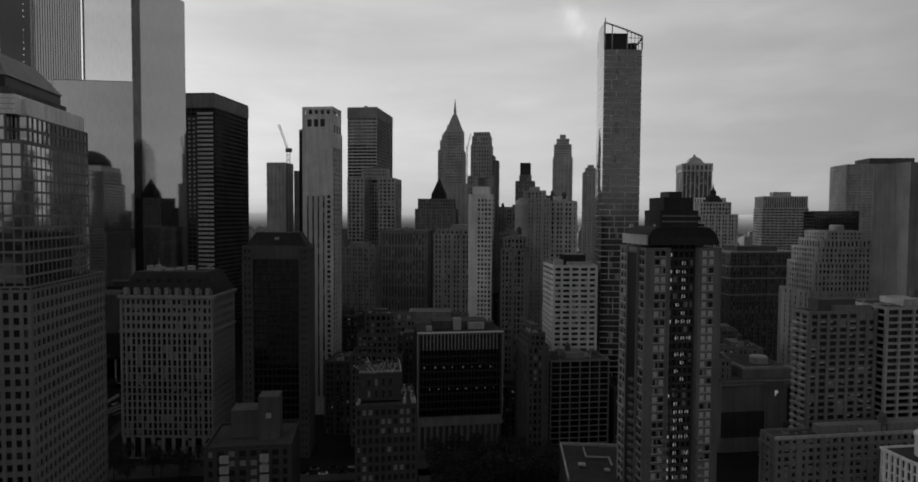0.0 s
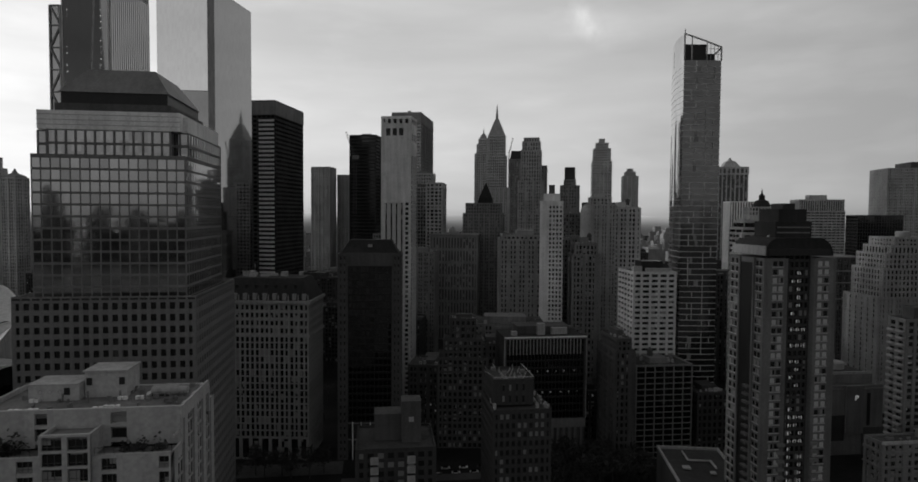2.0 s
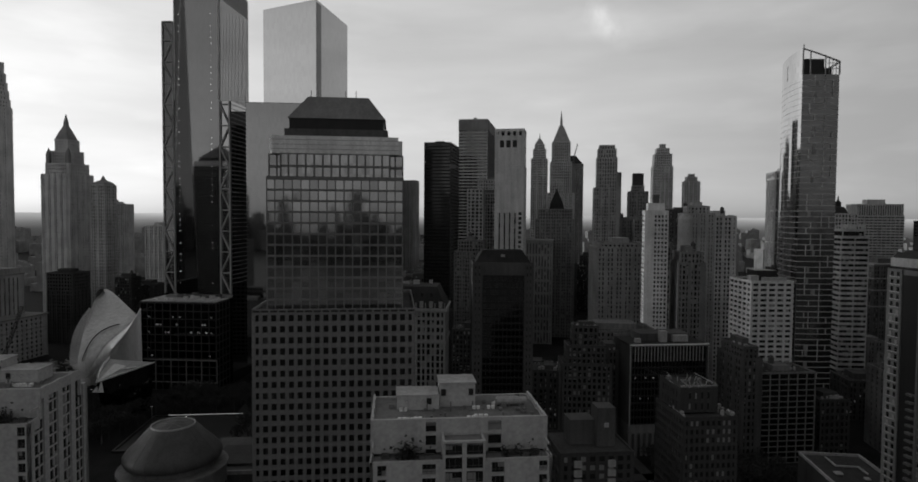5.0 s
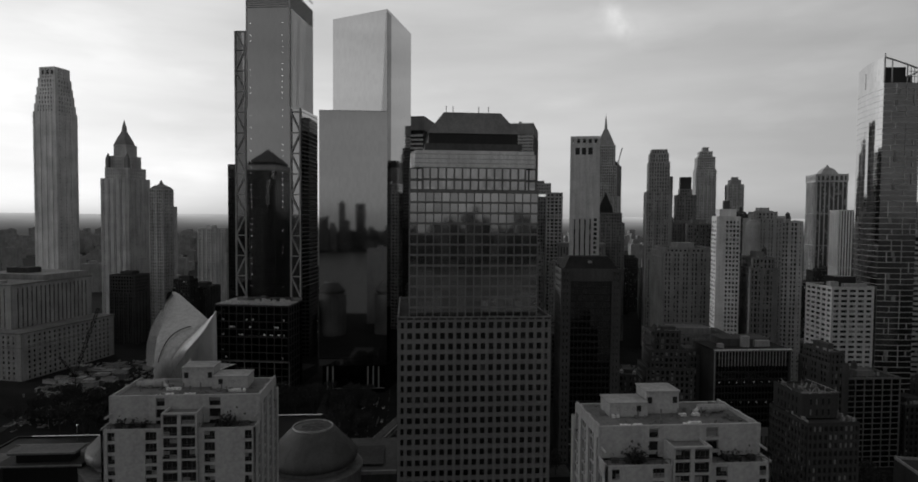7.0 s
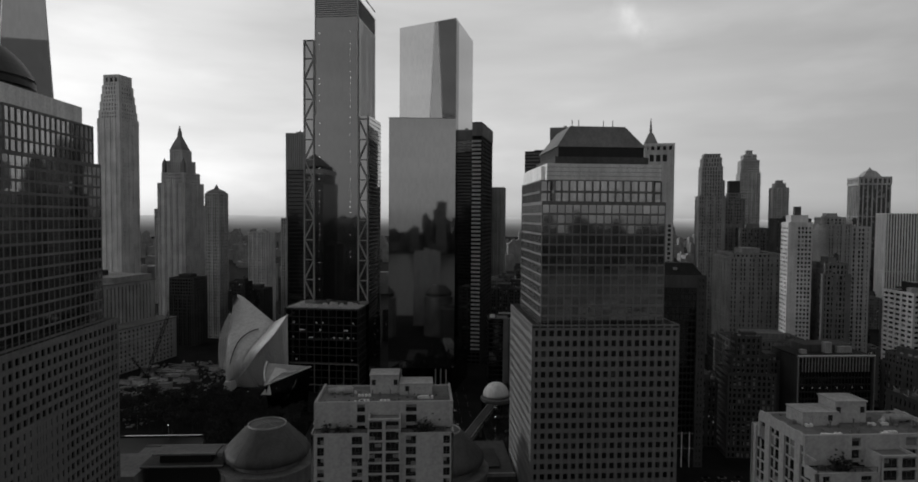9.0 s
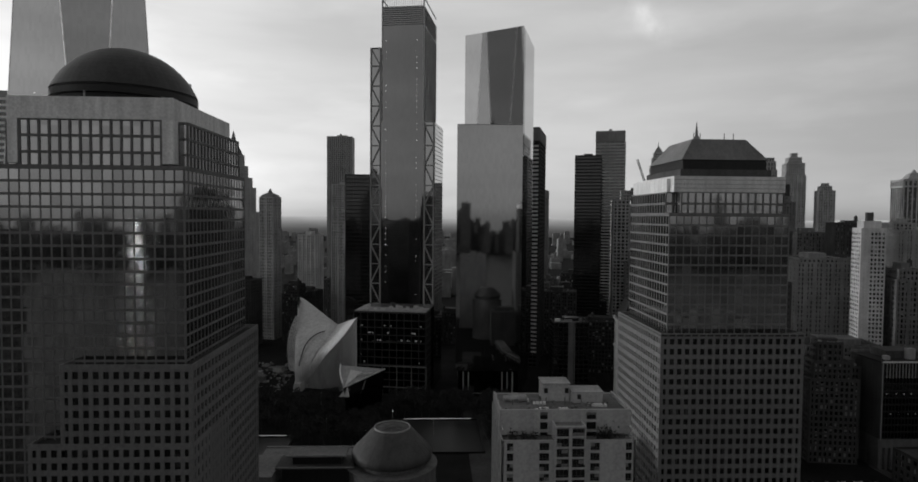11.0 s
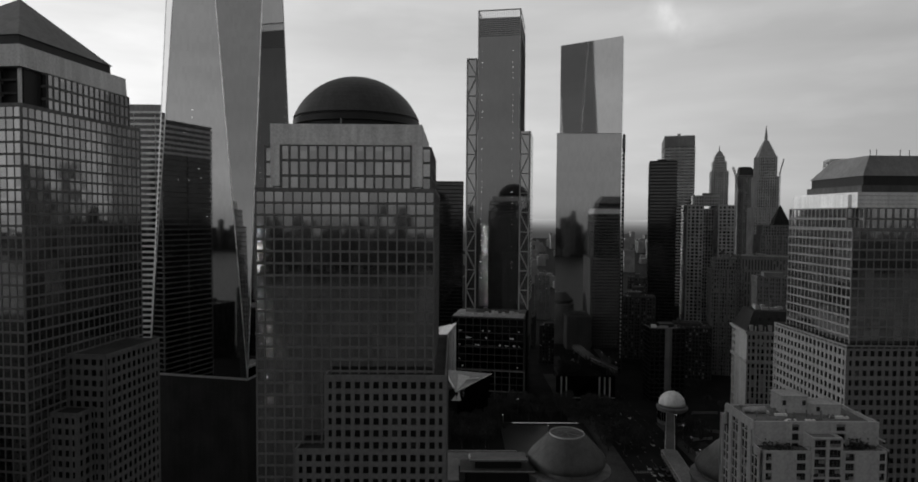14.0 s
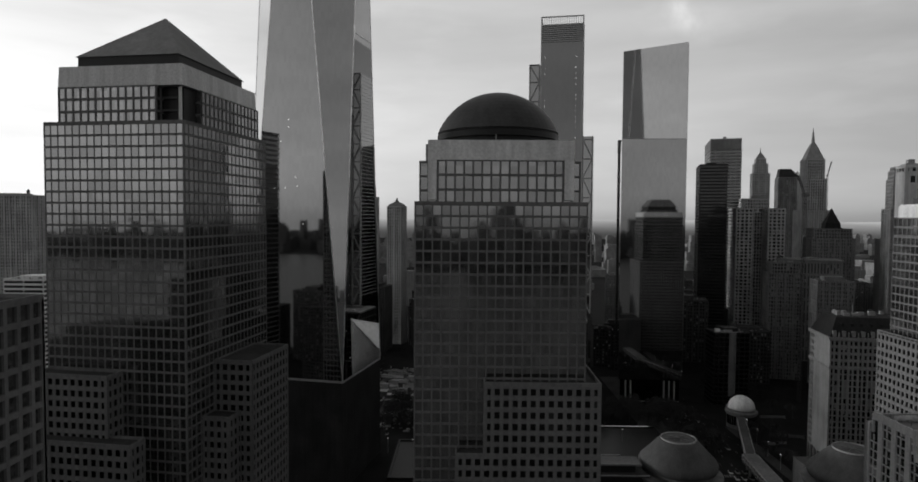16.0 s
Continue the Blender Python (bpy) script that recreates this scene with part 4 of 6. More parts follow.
t = tw("bank_tower", "steel and glass bank tower with upright ribs", 3.7, 810, 37, 81, 257, -16, wall=PALE, glaze=SMOKE, bay=6, floor=4.0, pier=0.3, band=1.9, plant=False).block("roof_mast", -2, 2, -25, -21, 258, 262, STEEL)
t.block("top_band", -18.7, 18.7, -40.7, 40.7, 244, 256.8, MID)
for k in range(9):
    t.block("rib", 18.4, 19.4, -38 + k * 9, -36.4 + k * 9, 30, 244, MID)
t.done()
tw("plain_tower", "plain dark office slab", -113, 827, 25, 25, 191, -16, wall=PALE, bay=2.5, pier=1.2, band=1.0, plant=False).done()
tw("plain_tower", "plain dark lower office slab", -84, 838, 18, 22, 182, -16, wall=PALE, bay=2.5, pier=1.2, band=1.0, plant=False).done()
tw("black_tower", "black glass office tower", -51.5, 705, 30, 54, 216, -16, wall=BLACK, glaze=SMOKE, bay=1.6, floor=3.8, pier=0.4, band=1.4, plant=False).block("plant_room", -6, 4, -10, 10, 217, 220, BLACK).done()
t = tw("stone_skyscraper", "stepped skyscraper with a steep copper pyramid and spire", 109, 780, 34, 34, 165, -12, wall=PEARL, bay=2.6, pier=1.3, band=1.1, tiers=((3.5, 205), (5.5, 231)), plant=False)
needle(t, [(11, 231), (6.5, 243), (3, 252), (1.6, 254), (1.6, 258), (0.15, 273)], VERDIGRIS)
t.done()
t = tw("stone_skyscraper", "slim stone skyscraper with a pointed crown", 121, 950, 25, 25, 225, -16, wall=PEARL, tiers=((2.5, 240), (5, 248)), plant=False)
needle(t, [(7, 248), (3, 256), (1, 258), (0.1, 267)], LIME)
t.done()
tw("stone_tower", "stone tower with rounded shoulders", 115, 622, 26, 26, 165, -16, wall=CREAM, bay=2.6, pier=1.3, band=1.1, tiers=((2.5, 196), (3.6, 205), (5, 209)), plant=False).done()
tw("stone_tower", "stone tower wing with a flat top", 131, 636, 9, 18, 182, -16, wall=CREAM, bay=2.6, pier=1.3, band=1.1, plant=False).done()
t = tw("stone_tower", "pale slender stone tower with a small lantern", 264, 820, 26, 26, 205, -16, wall=PEARL, bay=2.6, tiers=((1.3, 222), (4.5, 230), (9, 236)), plant=False)
t.done()
tw("stone_tower", "dark tower with a rounded cap", 297, 800, 20, 20, 184, -16, wall=PEARL, tiers=((3, 190), (6, 194)), plant=False).done()
tw("stone_tower", "stone stub tower with a dark water tank", 181, 700, 22, 22, 165, -16, wall=LIME, tiers=((4, 172),), plant=False).block("water_tank", -6, 6, -6, 6, 173, 187, DARK).done()
t = tw("dark_tower", "dark tower with a slanted top beyond the spire", 190, 1000, 33, 30, 222, -16, wall=TERRA, plant=False)
t.g("slanted_top", SLATE).prism([(-15, -14), (15, -14), (15, 14), (-15, 14)], 223, 237, [(-13, -6), (4, -6), (4, 10), (-13, 10)])
t.done()
t = tw("stone_tower", "stone bank building with a stepped pyramid roof", 76, 682, 44, 34, 132, -14, wall=LIME, tiers=((2.5, 143),), plant=False)
needle(t, [(9.5, 143), (7.9, 145), (7.4, 150), (6.4, 152), (0.3, 167)], SLATE, 2, 0)
t.done()
t = Tower("stone_block", "twin-winged stone office building with a dark light court", 8, 716, -12, PEARL, PANE)
for x0, x1 in ((-27, -8), (8, 27)):
    t.tier(x0, x1, -22, 22, 0, 166, 4.75, 4.2, 1.7, 1.6, 0.6).block("cornice", x0 - 0.5, x1 + 0.5, -22.5, 22.5, 160.4, 161.4, PEARL)
t.tier(-8, 8, 2, 22, 0, 162, 3.2, 4.2, 1.3, 1.3)
t.tier(-16, 14, 0, 20, 166.2, 178, 3.0, 4.0, 1.6, 1.8).block("plant_room", -4, 6, 6, 14, 179, 182, LIME).done()
t = tw("stone_block", "stone block with a gothic gable front", -33, 570, 30, 26, 102, -14, wall=TERRA, bay=2.6, tiers=((3, 112),))
t.done()
tw("dark_block", "dark unlit office block", -75, 560, 44, 30, 48, -14, wall=DARK).done()
t = tw("dark_block", "dark office block with a pale stair shaft", -122, 482, 29, 20, 60, -2, wall=BLACK, glaze=SMOKE, bay=4.2, floor=3.8, pier=0.4, band=0.9)
t.block("stair_shaft", -2.6, 1.8, -10.9, -10.02, 8, 60.9, MID).block("shaft_edge", 2.4, 3.0, -10.6, -10.02, 8, 60.9, LIME)
# pale bar paints the light along the roof edge
t.block("roof_edge", -14, 3.4, -11.2, -10.6, 60.95, 61.6, PALE).block("roof_unit", -13, -9, -8, -5, 61, 63.2, PAINT).block("roof_unit", -6, 1, -7, -5.5, 61, 62.4, PALE)
t.done()
tw("dark_block", "low dark block beyond the street", -100, 640, 40, 30, 66, -14, wall=BROWN).done()

# round the white tower
t = tw("stone_block", "grey stone office block with a heavy cornice", 40, 650, 50, 36, 108, -14, wall=LIME, bay=3.2, floor=14, pier=1.7, band=2.6, deep=0.8)
t.block("cornice", -26, 26, -19, 19, 108.95, 110.6, LIME).done()
tw("stone_block", "grey block in the gap behind the white tower", -6, 534, 30, 24, 98, -14, wall=TERRA, bay=2.6).done()
tw("stone_block", "broad stone wing below the rounded tower", 152, 655, 62, 30, 132, -14, wall=LIME, bay=2.8, pier=1.3).done()
tw("striped_block", "pale office block with long window bands", 226, 415, 20, 22, 122, -8, wall=PEARL, bay=13, floor=3.7, pier=0.6, band=1.9, tiers=((2, 127),)).done()
tw("stone_block", "pale stone office block with a cornice", 70, 462, 40, 40, 112, -9, wall=CREAM, bay=3.2, floor=3.6, pier=1.6, band=1.4, tiers=((2, 115),)).done()
t = Tower("slim_tower", "slim white apartment tower with a blank flank", 75, 406, -16, WHITE, PANE, split=True)
t.block("wall", -7.75, 7.75, -8.5, 8.5, 0, 140, WHITE).block("roof_room", -5.5, 5.5, -6, 6, 140, 145, WHITE).block("roof_tank", -2, 2, -2, 2, 145, 151, BROWN)
for x in (-1.4, 0.9, 3.2, 5.5):
    for k in range(43):
        t.g("small_window", PANE).box(x, x + 1.25, -8.54, -8.4, 9 + k * 3.0, 10.7 + k * 3.0)
for y in (-6.5, -3.2, 0.1, 3.4, 6.2):
    for k in range(43):
        t.g("small_window").box(7.6, 7.79, y, y + 1.3, 9 + k * 3.0, 10.6 + k * 3.0).box(-7.79, -7.6, y, y + 1.3, 9 + k * 3.0, 10.6 + k * 3.0)
for k in range(11):
    t.block("string_course", -7.85, 7.85, -8.62, -8.5, 12 + k * 12.0, 12.25 + k * 12.0, WHITE)
t.done()
t = tw("stone_tower", "pale rounded apartment tower", 120, 436, 22, 24, 138, -16, wall=PALE, bay=2.6, floor=3.1, pier=1.5, band=1.0, tiers=((3, 143),))
t.g("round_bay", PALE).lathe([(5.2, 0), (5.2, 134), (4, 137), (0.5, 138.5)], 20, -9, -10)
t.done()
tw("white_block", "white stone office block with square windows", 143, 448, 22, 24, 136, -12, wall=WHITE, bay=3.0, floor=3.4, pier=1.2, band=1.4).done()
tw("dark_block", "dark stone block with a cornice", 97, 402, 18, 26, 104, -12, wall=TERRA, bay=2.6, tiers=((1.5, 111),)).done()
tw("stone_block", "narrow grey stone block", 112, 470, 20, 22, 112, -16, wall=TERRA, bay=2.4).done()
tw("dark_block", "brown tower behind the pale block", 165, 560, 30, 26, 142, -16, wall=BROWN, bay=2.4).done()
tw("stone_block", "grey block with roof tanks", 150, 600, 26, 26, 132, -16, wall=TERRA).done()
tw("white_block", "white brick apartment block with ribbon windows", 116.5, 346, 25.5, 27, 97.5, -4, wall=WHITE, glaze=APT_PANE, bay=5.0, floor=3.0, pier=1.3, band=1.5, panes=80, split=True, plant=False).block("tank_room", -4, 9, -2, 9, 97.7, 103.5, BLACK).block("roof_unit", -11, -6, -9, -5, 97.7, 101, PALE).block("roof_unit", -4, 10, -11, -8, 97.7, 100, PALE).done()
t = tw("balcony_block", "dark glass apartment block with white balcony edges", 110, 318, 32, 22, 50, 0, wall=MID, glaze=SMOKE, bay=5.3, floor=3.1, pier=0.5, band=0.45, panes=100, split=True)
t.done()
tw("brick_block", "narrow brick block with a cornice", 86, 316, 11, 27, 59, 0, wall=BROWN, bay=2.8, tiers=((1.5, 65),)).done()
tw("dark_block", "dark block in the gap between towers", 138, 318, 18, 22, 34, 0, wall=DARK).done()


def mansard_block():
    t = Tower("stone_block", "ornate pale terracotta tower with a slate mansard roof", -99, 344, -9, CREAM, PANE, split=True)
    hx, hy = 23.5, 15
    t.tier(-hx, hx, -hy, hy, 12, 66, 2.6, 3.6, 1.0, 0.7, 0.5, panes=90)
    t.tier(-hx, hx, -hy, hy, 0, 12, 5.2, 12, 1.6, 1.6, 0.8, roof=False, parapet=0)
    t.block("flank_wall", -hx - 0.08, -hx + 0.3, -hy + 0.02, 8, 12, 83, CREAM)
    for i in range(10):
        x = -hx + 0.4 + i * (2 * hx - 0.8) / 9
        t.block("pilaster", x - 0.45, x + 0.45, -hy - 0.5, -hy - 0.02, 12, 83, CREAM)
    t.block("cornice", -hx - 0.6, hx + 0.6, -hy - 0.6, hy + 0.6, 65.4, 66.6, CREAM)
    t.tier(-hx, hx, -hy, hy, 66.6, 83, 2.6, 4.1, 1.1, 1.6, 0.4, parapet=0, roof=False)
    t.block("cornice", -hx - 1, hx + 1, -hy - 1, hy + 1, 83, 84.6, CREAM)
    t.g("mansard_roof", SLATE).prism([(-hx, -hy), (hx, -hy), (hx, hy), (-hx, hy)], 84.6, 96, [(-hx + 5, -hy + 5), (hx - 5, -hy + 5), (hx - 5, hy - 5), (-hx + 5, hy - 5)])
    for i in range(9):
        x = -hx + 2.6 + i * (2 * hx - 5.2) / 8
        t.block("dormer", x - 1.0, x + 1.0, -hy + 0.1, -hy + 3, 84.6, 88.2, CREAM)
        t.block("finial", x + 2.0, x + 2.5, -hy - 0.7, -hy - 0.2, 84.6, 87.6, CREAM)
        if 0 < i < 8:
            t.block("dormer", x - 0.7, x + 0.7, -hy + 2.6, -hy + 4.6, 90.2, 92.6, SLATE)
    rnd = random.Random(12)
    for _ in range(9):
        x, y = rnd.uniform(-16, 13), rnd.uniform(-9, 6)
        t.block("roof_unit", x, x + rnd.uniform(1.5, 5), y, y + 2.5, 96, 96 + rnd.uniform(1.2, 3), PALE)
    t.g("mast", STEEL).bar((-8, -6, 96), (-8, -6, 103), 0.25)
    t.done()


mansard_block()


def framed_block():
    t = Tower("framed_block", "black glass office block in a pale stone frame", 49, 337, 0, BLACK, SMOKE, split=True)
    t.tier(-22.0, 22.0, -13, 13, 18, 62.5, 2.0, 3.9, 0.3, 1.0, 0.3, panes=90, parapet=0)
    t.block("stone_jamb", -23.2, -22.1, -14, -12.9, 18, 62.5, BROWN).block("stone_jamb", 22.1, 23.2, -14, -12.9, 18, 62.5, BROWN).block("side_wall", -23.1, -22.1, -12.9, 13.4, 18, 62.5, DARK).block("side_wall", 22.1, 23.1, -12.9, 13.4, 18, 62.5, DARK)
    t.block("stone_lintel", -23.3, 23.3, -14.1, -12.9, 62.6, 64, LIME).block("roof_deck", -23, 23, -12.9, 13.4, 62.6, 63.6, SLATE).block("parapet", -23.3, 23.3, 12.6, 13.5, 63.6, 65, MID)
    for x in (-23.2, 22.8):
        t.block("frame_edge", x, x + 0.4, -14.14, -14.0, 18, 62.5, PALE)
    t.block("frame_edge", -23.2, 23.2, -14.22, -14.1, 63.3, 63.9, PAINT)
    for i in range(22):
        x = -20 + i * 1.9
        t.block("fin", x - 0.2, x + 0.2, -13.6, -13.0, 54, 62.5, PALE)
    t.block("plant_room", -14, 16, -4, 9, 63.7, 68, BROWN).block("roof_unit", -3, 1, -8, -4.4, 63.7, 70, PALE).block("roof_unit", 5, 14, -7, -4.6, 63.7, 67.4, PALE).block("roof_unit", -18, -15, -9, -6, 63.7, 66, PALE)
    for i in range(16):
        t.block("lit_window", -19.6 + i * 2.5 + (i * 7 % 3) * 0.4, -19.0 + i * 2.5 + (i * 7 % 3) * 0.4, -12.76, -12.7, 44.2 - (i % 2) * 11.7, 44.9 - (i % 2) * 11.7, DIM)
    # arcaded base
    t.block("base", -23.0, 23.0, -12, 13, 0, 17.9, BROWN)
    for i in range(14):
        x = -22 + i * 3.3
        t.block("base_pier", x - 0.7, x + 0.7, -13.4, -11.9, 0, 13, TERRA)
    t.block("base_band", -23.0, 23.0, -13.6, -11.9, 13, 17.9, TERRA)
    t.done()


framed_block()
tw("brick_tower", "stepped brown brick tower with a domed tank house", 6, 344, 28, 22, 50, -8, wall=BROWN, bay=2.8, tiers=((3, 60), (6.5, 71)), split=True).done()
tw("brick_block", "brown brick wing beside the stepped tower", 24, 352, 16, 22, 56, -8, wall=BROWN, bay=2.8).done()
tw("stone_block", "low block with a bright roof edge", 38, 385, 50, 30, 62, -8, wall=TERRA).done()
t = tw("brick_block", "dark brick office block with a cluttered roof", 5.8, 209, 20, 24, 64, 0, wall=DARK, glaze=APT_PANE, bay=2.0, floor=3.1, pier=0.8, band=1.2, panes=80, split=True, plant=False)
t.tier(-9, 5, -7, 11, 65, 73, 2.3, 4, 1.5, 1.6, 0.3)
for x, y in ((-8, -6), (-4, 2), (0, -5), (3, 4), (-7, 8)):
    t.block("roof_unit", x, x + 1.6, y, y + 1.6, 73.1, 74.2, MID)
t.g("roof_rail", STEEL).bar((-9, -7, 74.6), (5, -7, 74.6), 0.2).bar((5, -7, 74.6), (5, 11, 74.6), 0.2)
rnd = random.Random(61)
for _ in range(16):
    x, y = rnd.uniform(-8.5, 3), rnd.uniform(-6, 9)
    t.g("roof_clutter", STEEL).bar((x, y, 73.2), (x + rnd.uniform(-3, 3), y + rnd.uniform(-1, 2), 75.2), 0.22)
for _ in range(26):
    x, y = rnd.choice((-9.6, 5.4, 7.8)) + rnd.uniform(-0.2, 1.4), rnd.uniform(-11.4, 10)
    t.g("roof_clutter").box(x, x + rnd.uniform(0.3, 1.0), y, y + rnd.uniform(0.4, 1.6), 64.2, 65 + rnd.uniform(0.2, 1.2))
t.done()
t = tw("brick_block", "dark brick apartment block with bay windows", -36.5, 205, 26, 23, 54, 0, wall=DARK, glaze=APT_PANE, bay=3.2, floor=3.0, pier=1.3, band=1.1, panes=70, split=True, plant=False)
t.block("stair_tower", 2, 8.5, -5, 2, 54.2, 68, BROWN).block("roof_room", -7, 2, -2, 6, 54.2, 63, BROWN)
for x in (-8.2, 3.6):
    for k in range(16):
        t.block("bay_window", x, x + 2.6, -12.4, -11.4, 2 + k * 3.2, 4.2 + k * 3.2, PALE)
t.block("lit_sign", 4.4, 6.0, -5.3, -5.0, 61.2, 62.8, PALE)
t.done()

# slender glass tower with a slanted crown
def bowed(a, b, bulge, n):
    """Points from a towards b, bowed outwards to the right of the way; b itself left out."""
    a, b = Vector(a), Vector(b)
    d = b - a
    out = Vector((d.y, -d.x)).normalized()
    return [tuple(a + d * (i / n) + out * bulge * 4 * (i / n) * (1 - i / n)) for i in range(n)]


def curved_tower():
    """Local: the river front along y 0, its left edge at x -10.6."""
    t = Tower("glass_tower", "slender glass apartment tower with a slanted open crown", 140.8, 331, -7.3, STEEL, BALCONY_GLASS)
    corners = [(-10.6, 0), (10.6, 0), (11.2, 30), (-5.8, 33.5)]
    front, right, rear, left = (bowed(p, q, k, 10) for p, q, k in zip(corners, corners[1:] + corners[:1], (0.7, 1.2, 1.0, 1.6)))
    top = lambda x: 230.2 - 0.354 * x

    def sheet(path, z0, z1):
        """A curved curtain wall along the path; z1 may follow x."""
        hi = lambda x: z1 if isinstance(z1, (int, float)) else z1(x)
        g = Geo().loft([[(x, y, z0), (x, y, hi(x)), (x * 0.985, 0.6 + y * 0.965, hi(x)), (x * 0.985, 0.6 + y * 0.965, z0)] for x, y in path])
        return g
    part("glass_front", sheet(front + [corners[1]], 0, 219), BALCONY_GLASS, t.ob)
    # this flank alone gets brighter glass, for the bright sky on that side
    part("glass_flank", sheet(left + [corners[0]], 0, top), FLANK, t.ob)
    part("glass_flank", sheet(right + [corners[2]], 0, 219), BALCONY_GLASS, t.ob)
    part("glass_rear", sheet(rear + [corners[3]], 0, 219), BALCONY_GLASS, t.ob)
    part("roof", Geo().prism(corners, 218.4, 219), ROOF, t.ob)
    edge = t.g("floor_edge", FLOOR_EDGE)
    rnd = random.Random(21)
    for k in range(62):
        z = 14 + k * 3.3
        for path, proud, h in ((front + [corners[1]], 0.16, 0.42), (right + [corners[2]], 0.12, 0.3), (left + [corners[0]], 0.05, 0.16 if z > 140 else 0.34)):
            for i, (a, b) in enumerate(zip(path, path[1:])):
                if path[0] == corners[0] and rnd.random() < 0.12:
                    continue
                o = Vector((b[1] - a[1], a[0] - b[0])).normalized() * proud
                edge.loft([[(a[0], a[1], q), (a[0] + o.x, a[1] + o.y, q), (b[0] + o.x, b[1] + o.y, q), (b[0], b[1], q)] for q in (z, z + h)])
        for x in (-6.2, -3.6, 2.3, 6.8):
            if rnd.random() < (0.75 if x == 2.3 else 0.35):
                t.g("window_bar").box(x - 0.16, x + 0.16, -0.95, -0.3, z, z + 3.3)
        if rnd.random() < 0.3:
            x, w = rnd.uniform(-6, -1), rnd.uniform(1.2, 2.4)
            t.g("balcony_panel", BALCONY_PANEL).box(x, x + w, -0.85, -0.3, z + 0.4, z + 3.2)
    t.mats["window_bar"] = FLOOR_EDGE
    # open crown: a sloping rail on posts, a finer screen towards the low end
    crown = t.g("crown_frame", STEEL)
    rim = front + right[:6]
    for (a, b) in zip(rim, rim[1:]):
        crown.bar((*a, top(a[0])), (*b, top(b[0])), 0.7)
    for i, a in enumerate(front):
        if i in (0, 2, 6) or i > 6:
            crown.bar((*a, 219), (*a, top(a[0])), 0.5 if i < 7 else 0.25)
    for z in (222.5, 225.5):
        crown.bar((3.2, -0.4, z), (10.4, -0.1, z), 0.25)
    crown.bar((10.6, 0, 219), (10.6, 0, top(10.6)), 0.7).bar((-10.2, 0.2, 219), (-10.2, 0.2, 236.4), 0.5)
    t.block("plant_room", -9.4, 2.6, 1.6, 20, 219.1, 228.4, BLACK).block("lift_head", 4, 9.4, 6, 18, 219.1, 224.2, BLACK)
    t.done()


# left flank only: sky brightness put into the glass value
FLANK = glass("bright_flank_glass", 0.52, 1.0, 0.06, (1.5, 1.5, 3.3), 0.0, tilt=0.002, wave=0.0015, vary=0.05)
FLOOR_EDGE = masonry("grey_floor_edge", 0.36, 0.6, 0.1)
BALCONY_PANEL = masonry("grey_blind_panel", 0.2, 0.6, 0.3)
curved_tower()

# apartment tower with twin wings
t = Tower("apartment_tower", "brown brick apartment tower with corner wings and balconies", 110.6, 214.5, 0, BROWN, PANE, split=True)
rnd = random.Random(30)
t.block("wing", -14.3, -5.0, -11, 11.4, 0, 115, TAN).block("wing", 5.6, 14.3, -11, 11.4, 0, 115, TAN)
# black strip on the flat flank paints the shade of an upright recess
t.block("flank_recess", -14.38, -14.31, -4.6, 3.4, 0, 113, BLACK)
t.block("flank_pier", -14.9, -14.31, -5.6, -4.65, 0, 115, TAN).block("flank_pier", -14.9, -14.31, 3.45, 4.4, 0, 115, TAN)
for k in range(37):
    z = 2 + k * 3.06
    for x in (-10.9, -8.6, 7.0, 9.6):
        t.block("window", x, x + 1.6, -11.04, -10.9, z, z + 1.8, rnd.choice((PANE, PANE, BLIND) if x < 0 else (PANE, BLIND, BLIND)))
    t.block("sill", -11.2, -6.8, -11.25, -11.02, z - 0.45, z - 0.12, PALE).block("sill", 6.7, 11.4, -11.25, -11.02, z - 0.45, z - 0.12, PALE)
    for y in (-9.6, -7.6, 5.2, 8.2):
        t.g("side_window", APT_PANE).box(-14.42, -14.2, y, y + 1.3, z, z + 1.8)
    t.g("side_sill", PALE).box(-14.55, -14.32, -10, -6, z - 0.4, z - 0.15).box(-14.55, -14.32, 4.8, 10, z - 0.4, z - 0.15)
    if k < 22:
        t.block("side_balcony", -15.9, -14.45, -4.4, -1.4, z - 0.4, z + 0.5, TAN)
t.tier(-5.0, 5.6, -8.6, 11, 0, 117, 2.2, 3.0, 0.5, 1.0, 0.5, panes=60, mat=DARK)
hood = [(13.6 - 5.5 * (1 - math.sin(a)), 115.9 + 6.5 * math.cos(a)) for a in [i * math.pi / 12 for i in range(6, -1, -1)]]
hood += [(-0.2 - x, z) for x, z in reversed(hood)]
t.g("roof_hood", SLATE).loft([[(x, y, z) for x, z in hood] for y in (-10.2, 10.5)])
t.block("hood_front", -12.4, 12.2, -10.6, -10.25, 116.0, 118.4, BLACK)
t.block("lift_room", -6.2, 8.4, -5, 8, 122.2, 128.3, SLATE).block("lift_room", -4.4, 7.0, -4, 8, 128.3, 133.0, SLATE).block("tank_room", -1.5, 3.6, -2, 5, 133.0, 135.2, BLACK)
for z in (124.0, 126.0):
    t.block("hood_louvre", -5.6, 7.8, -5.12, -5.02, z, z + 0.5, MID)
t.block("hood_rib", -13.9, -13.4, -10.4, 10.4, 116, 119.5, STEEL).g("roof_clutter", PALE)
rnd = random.Random(33)
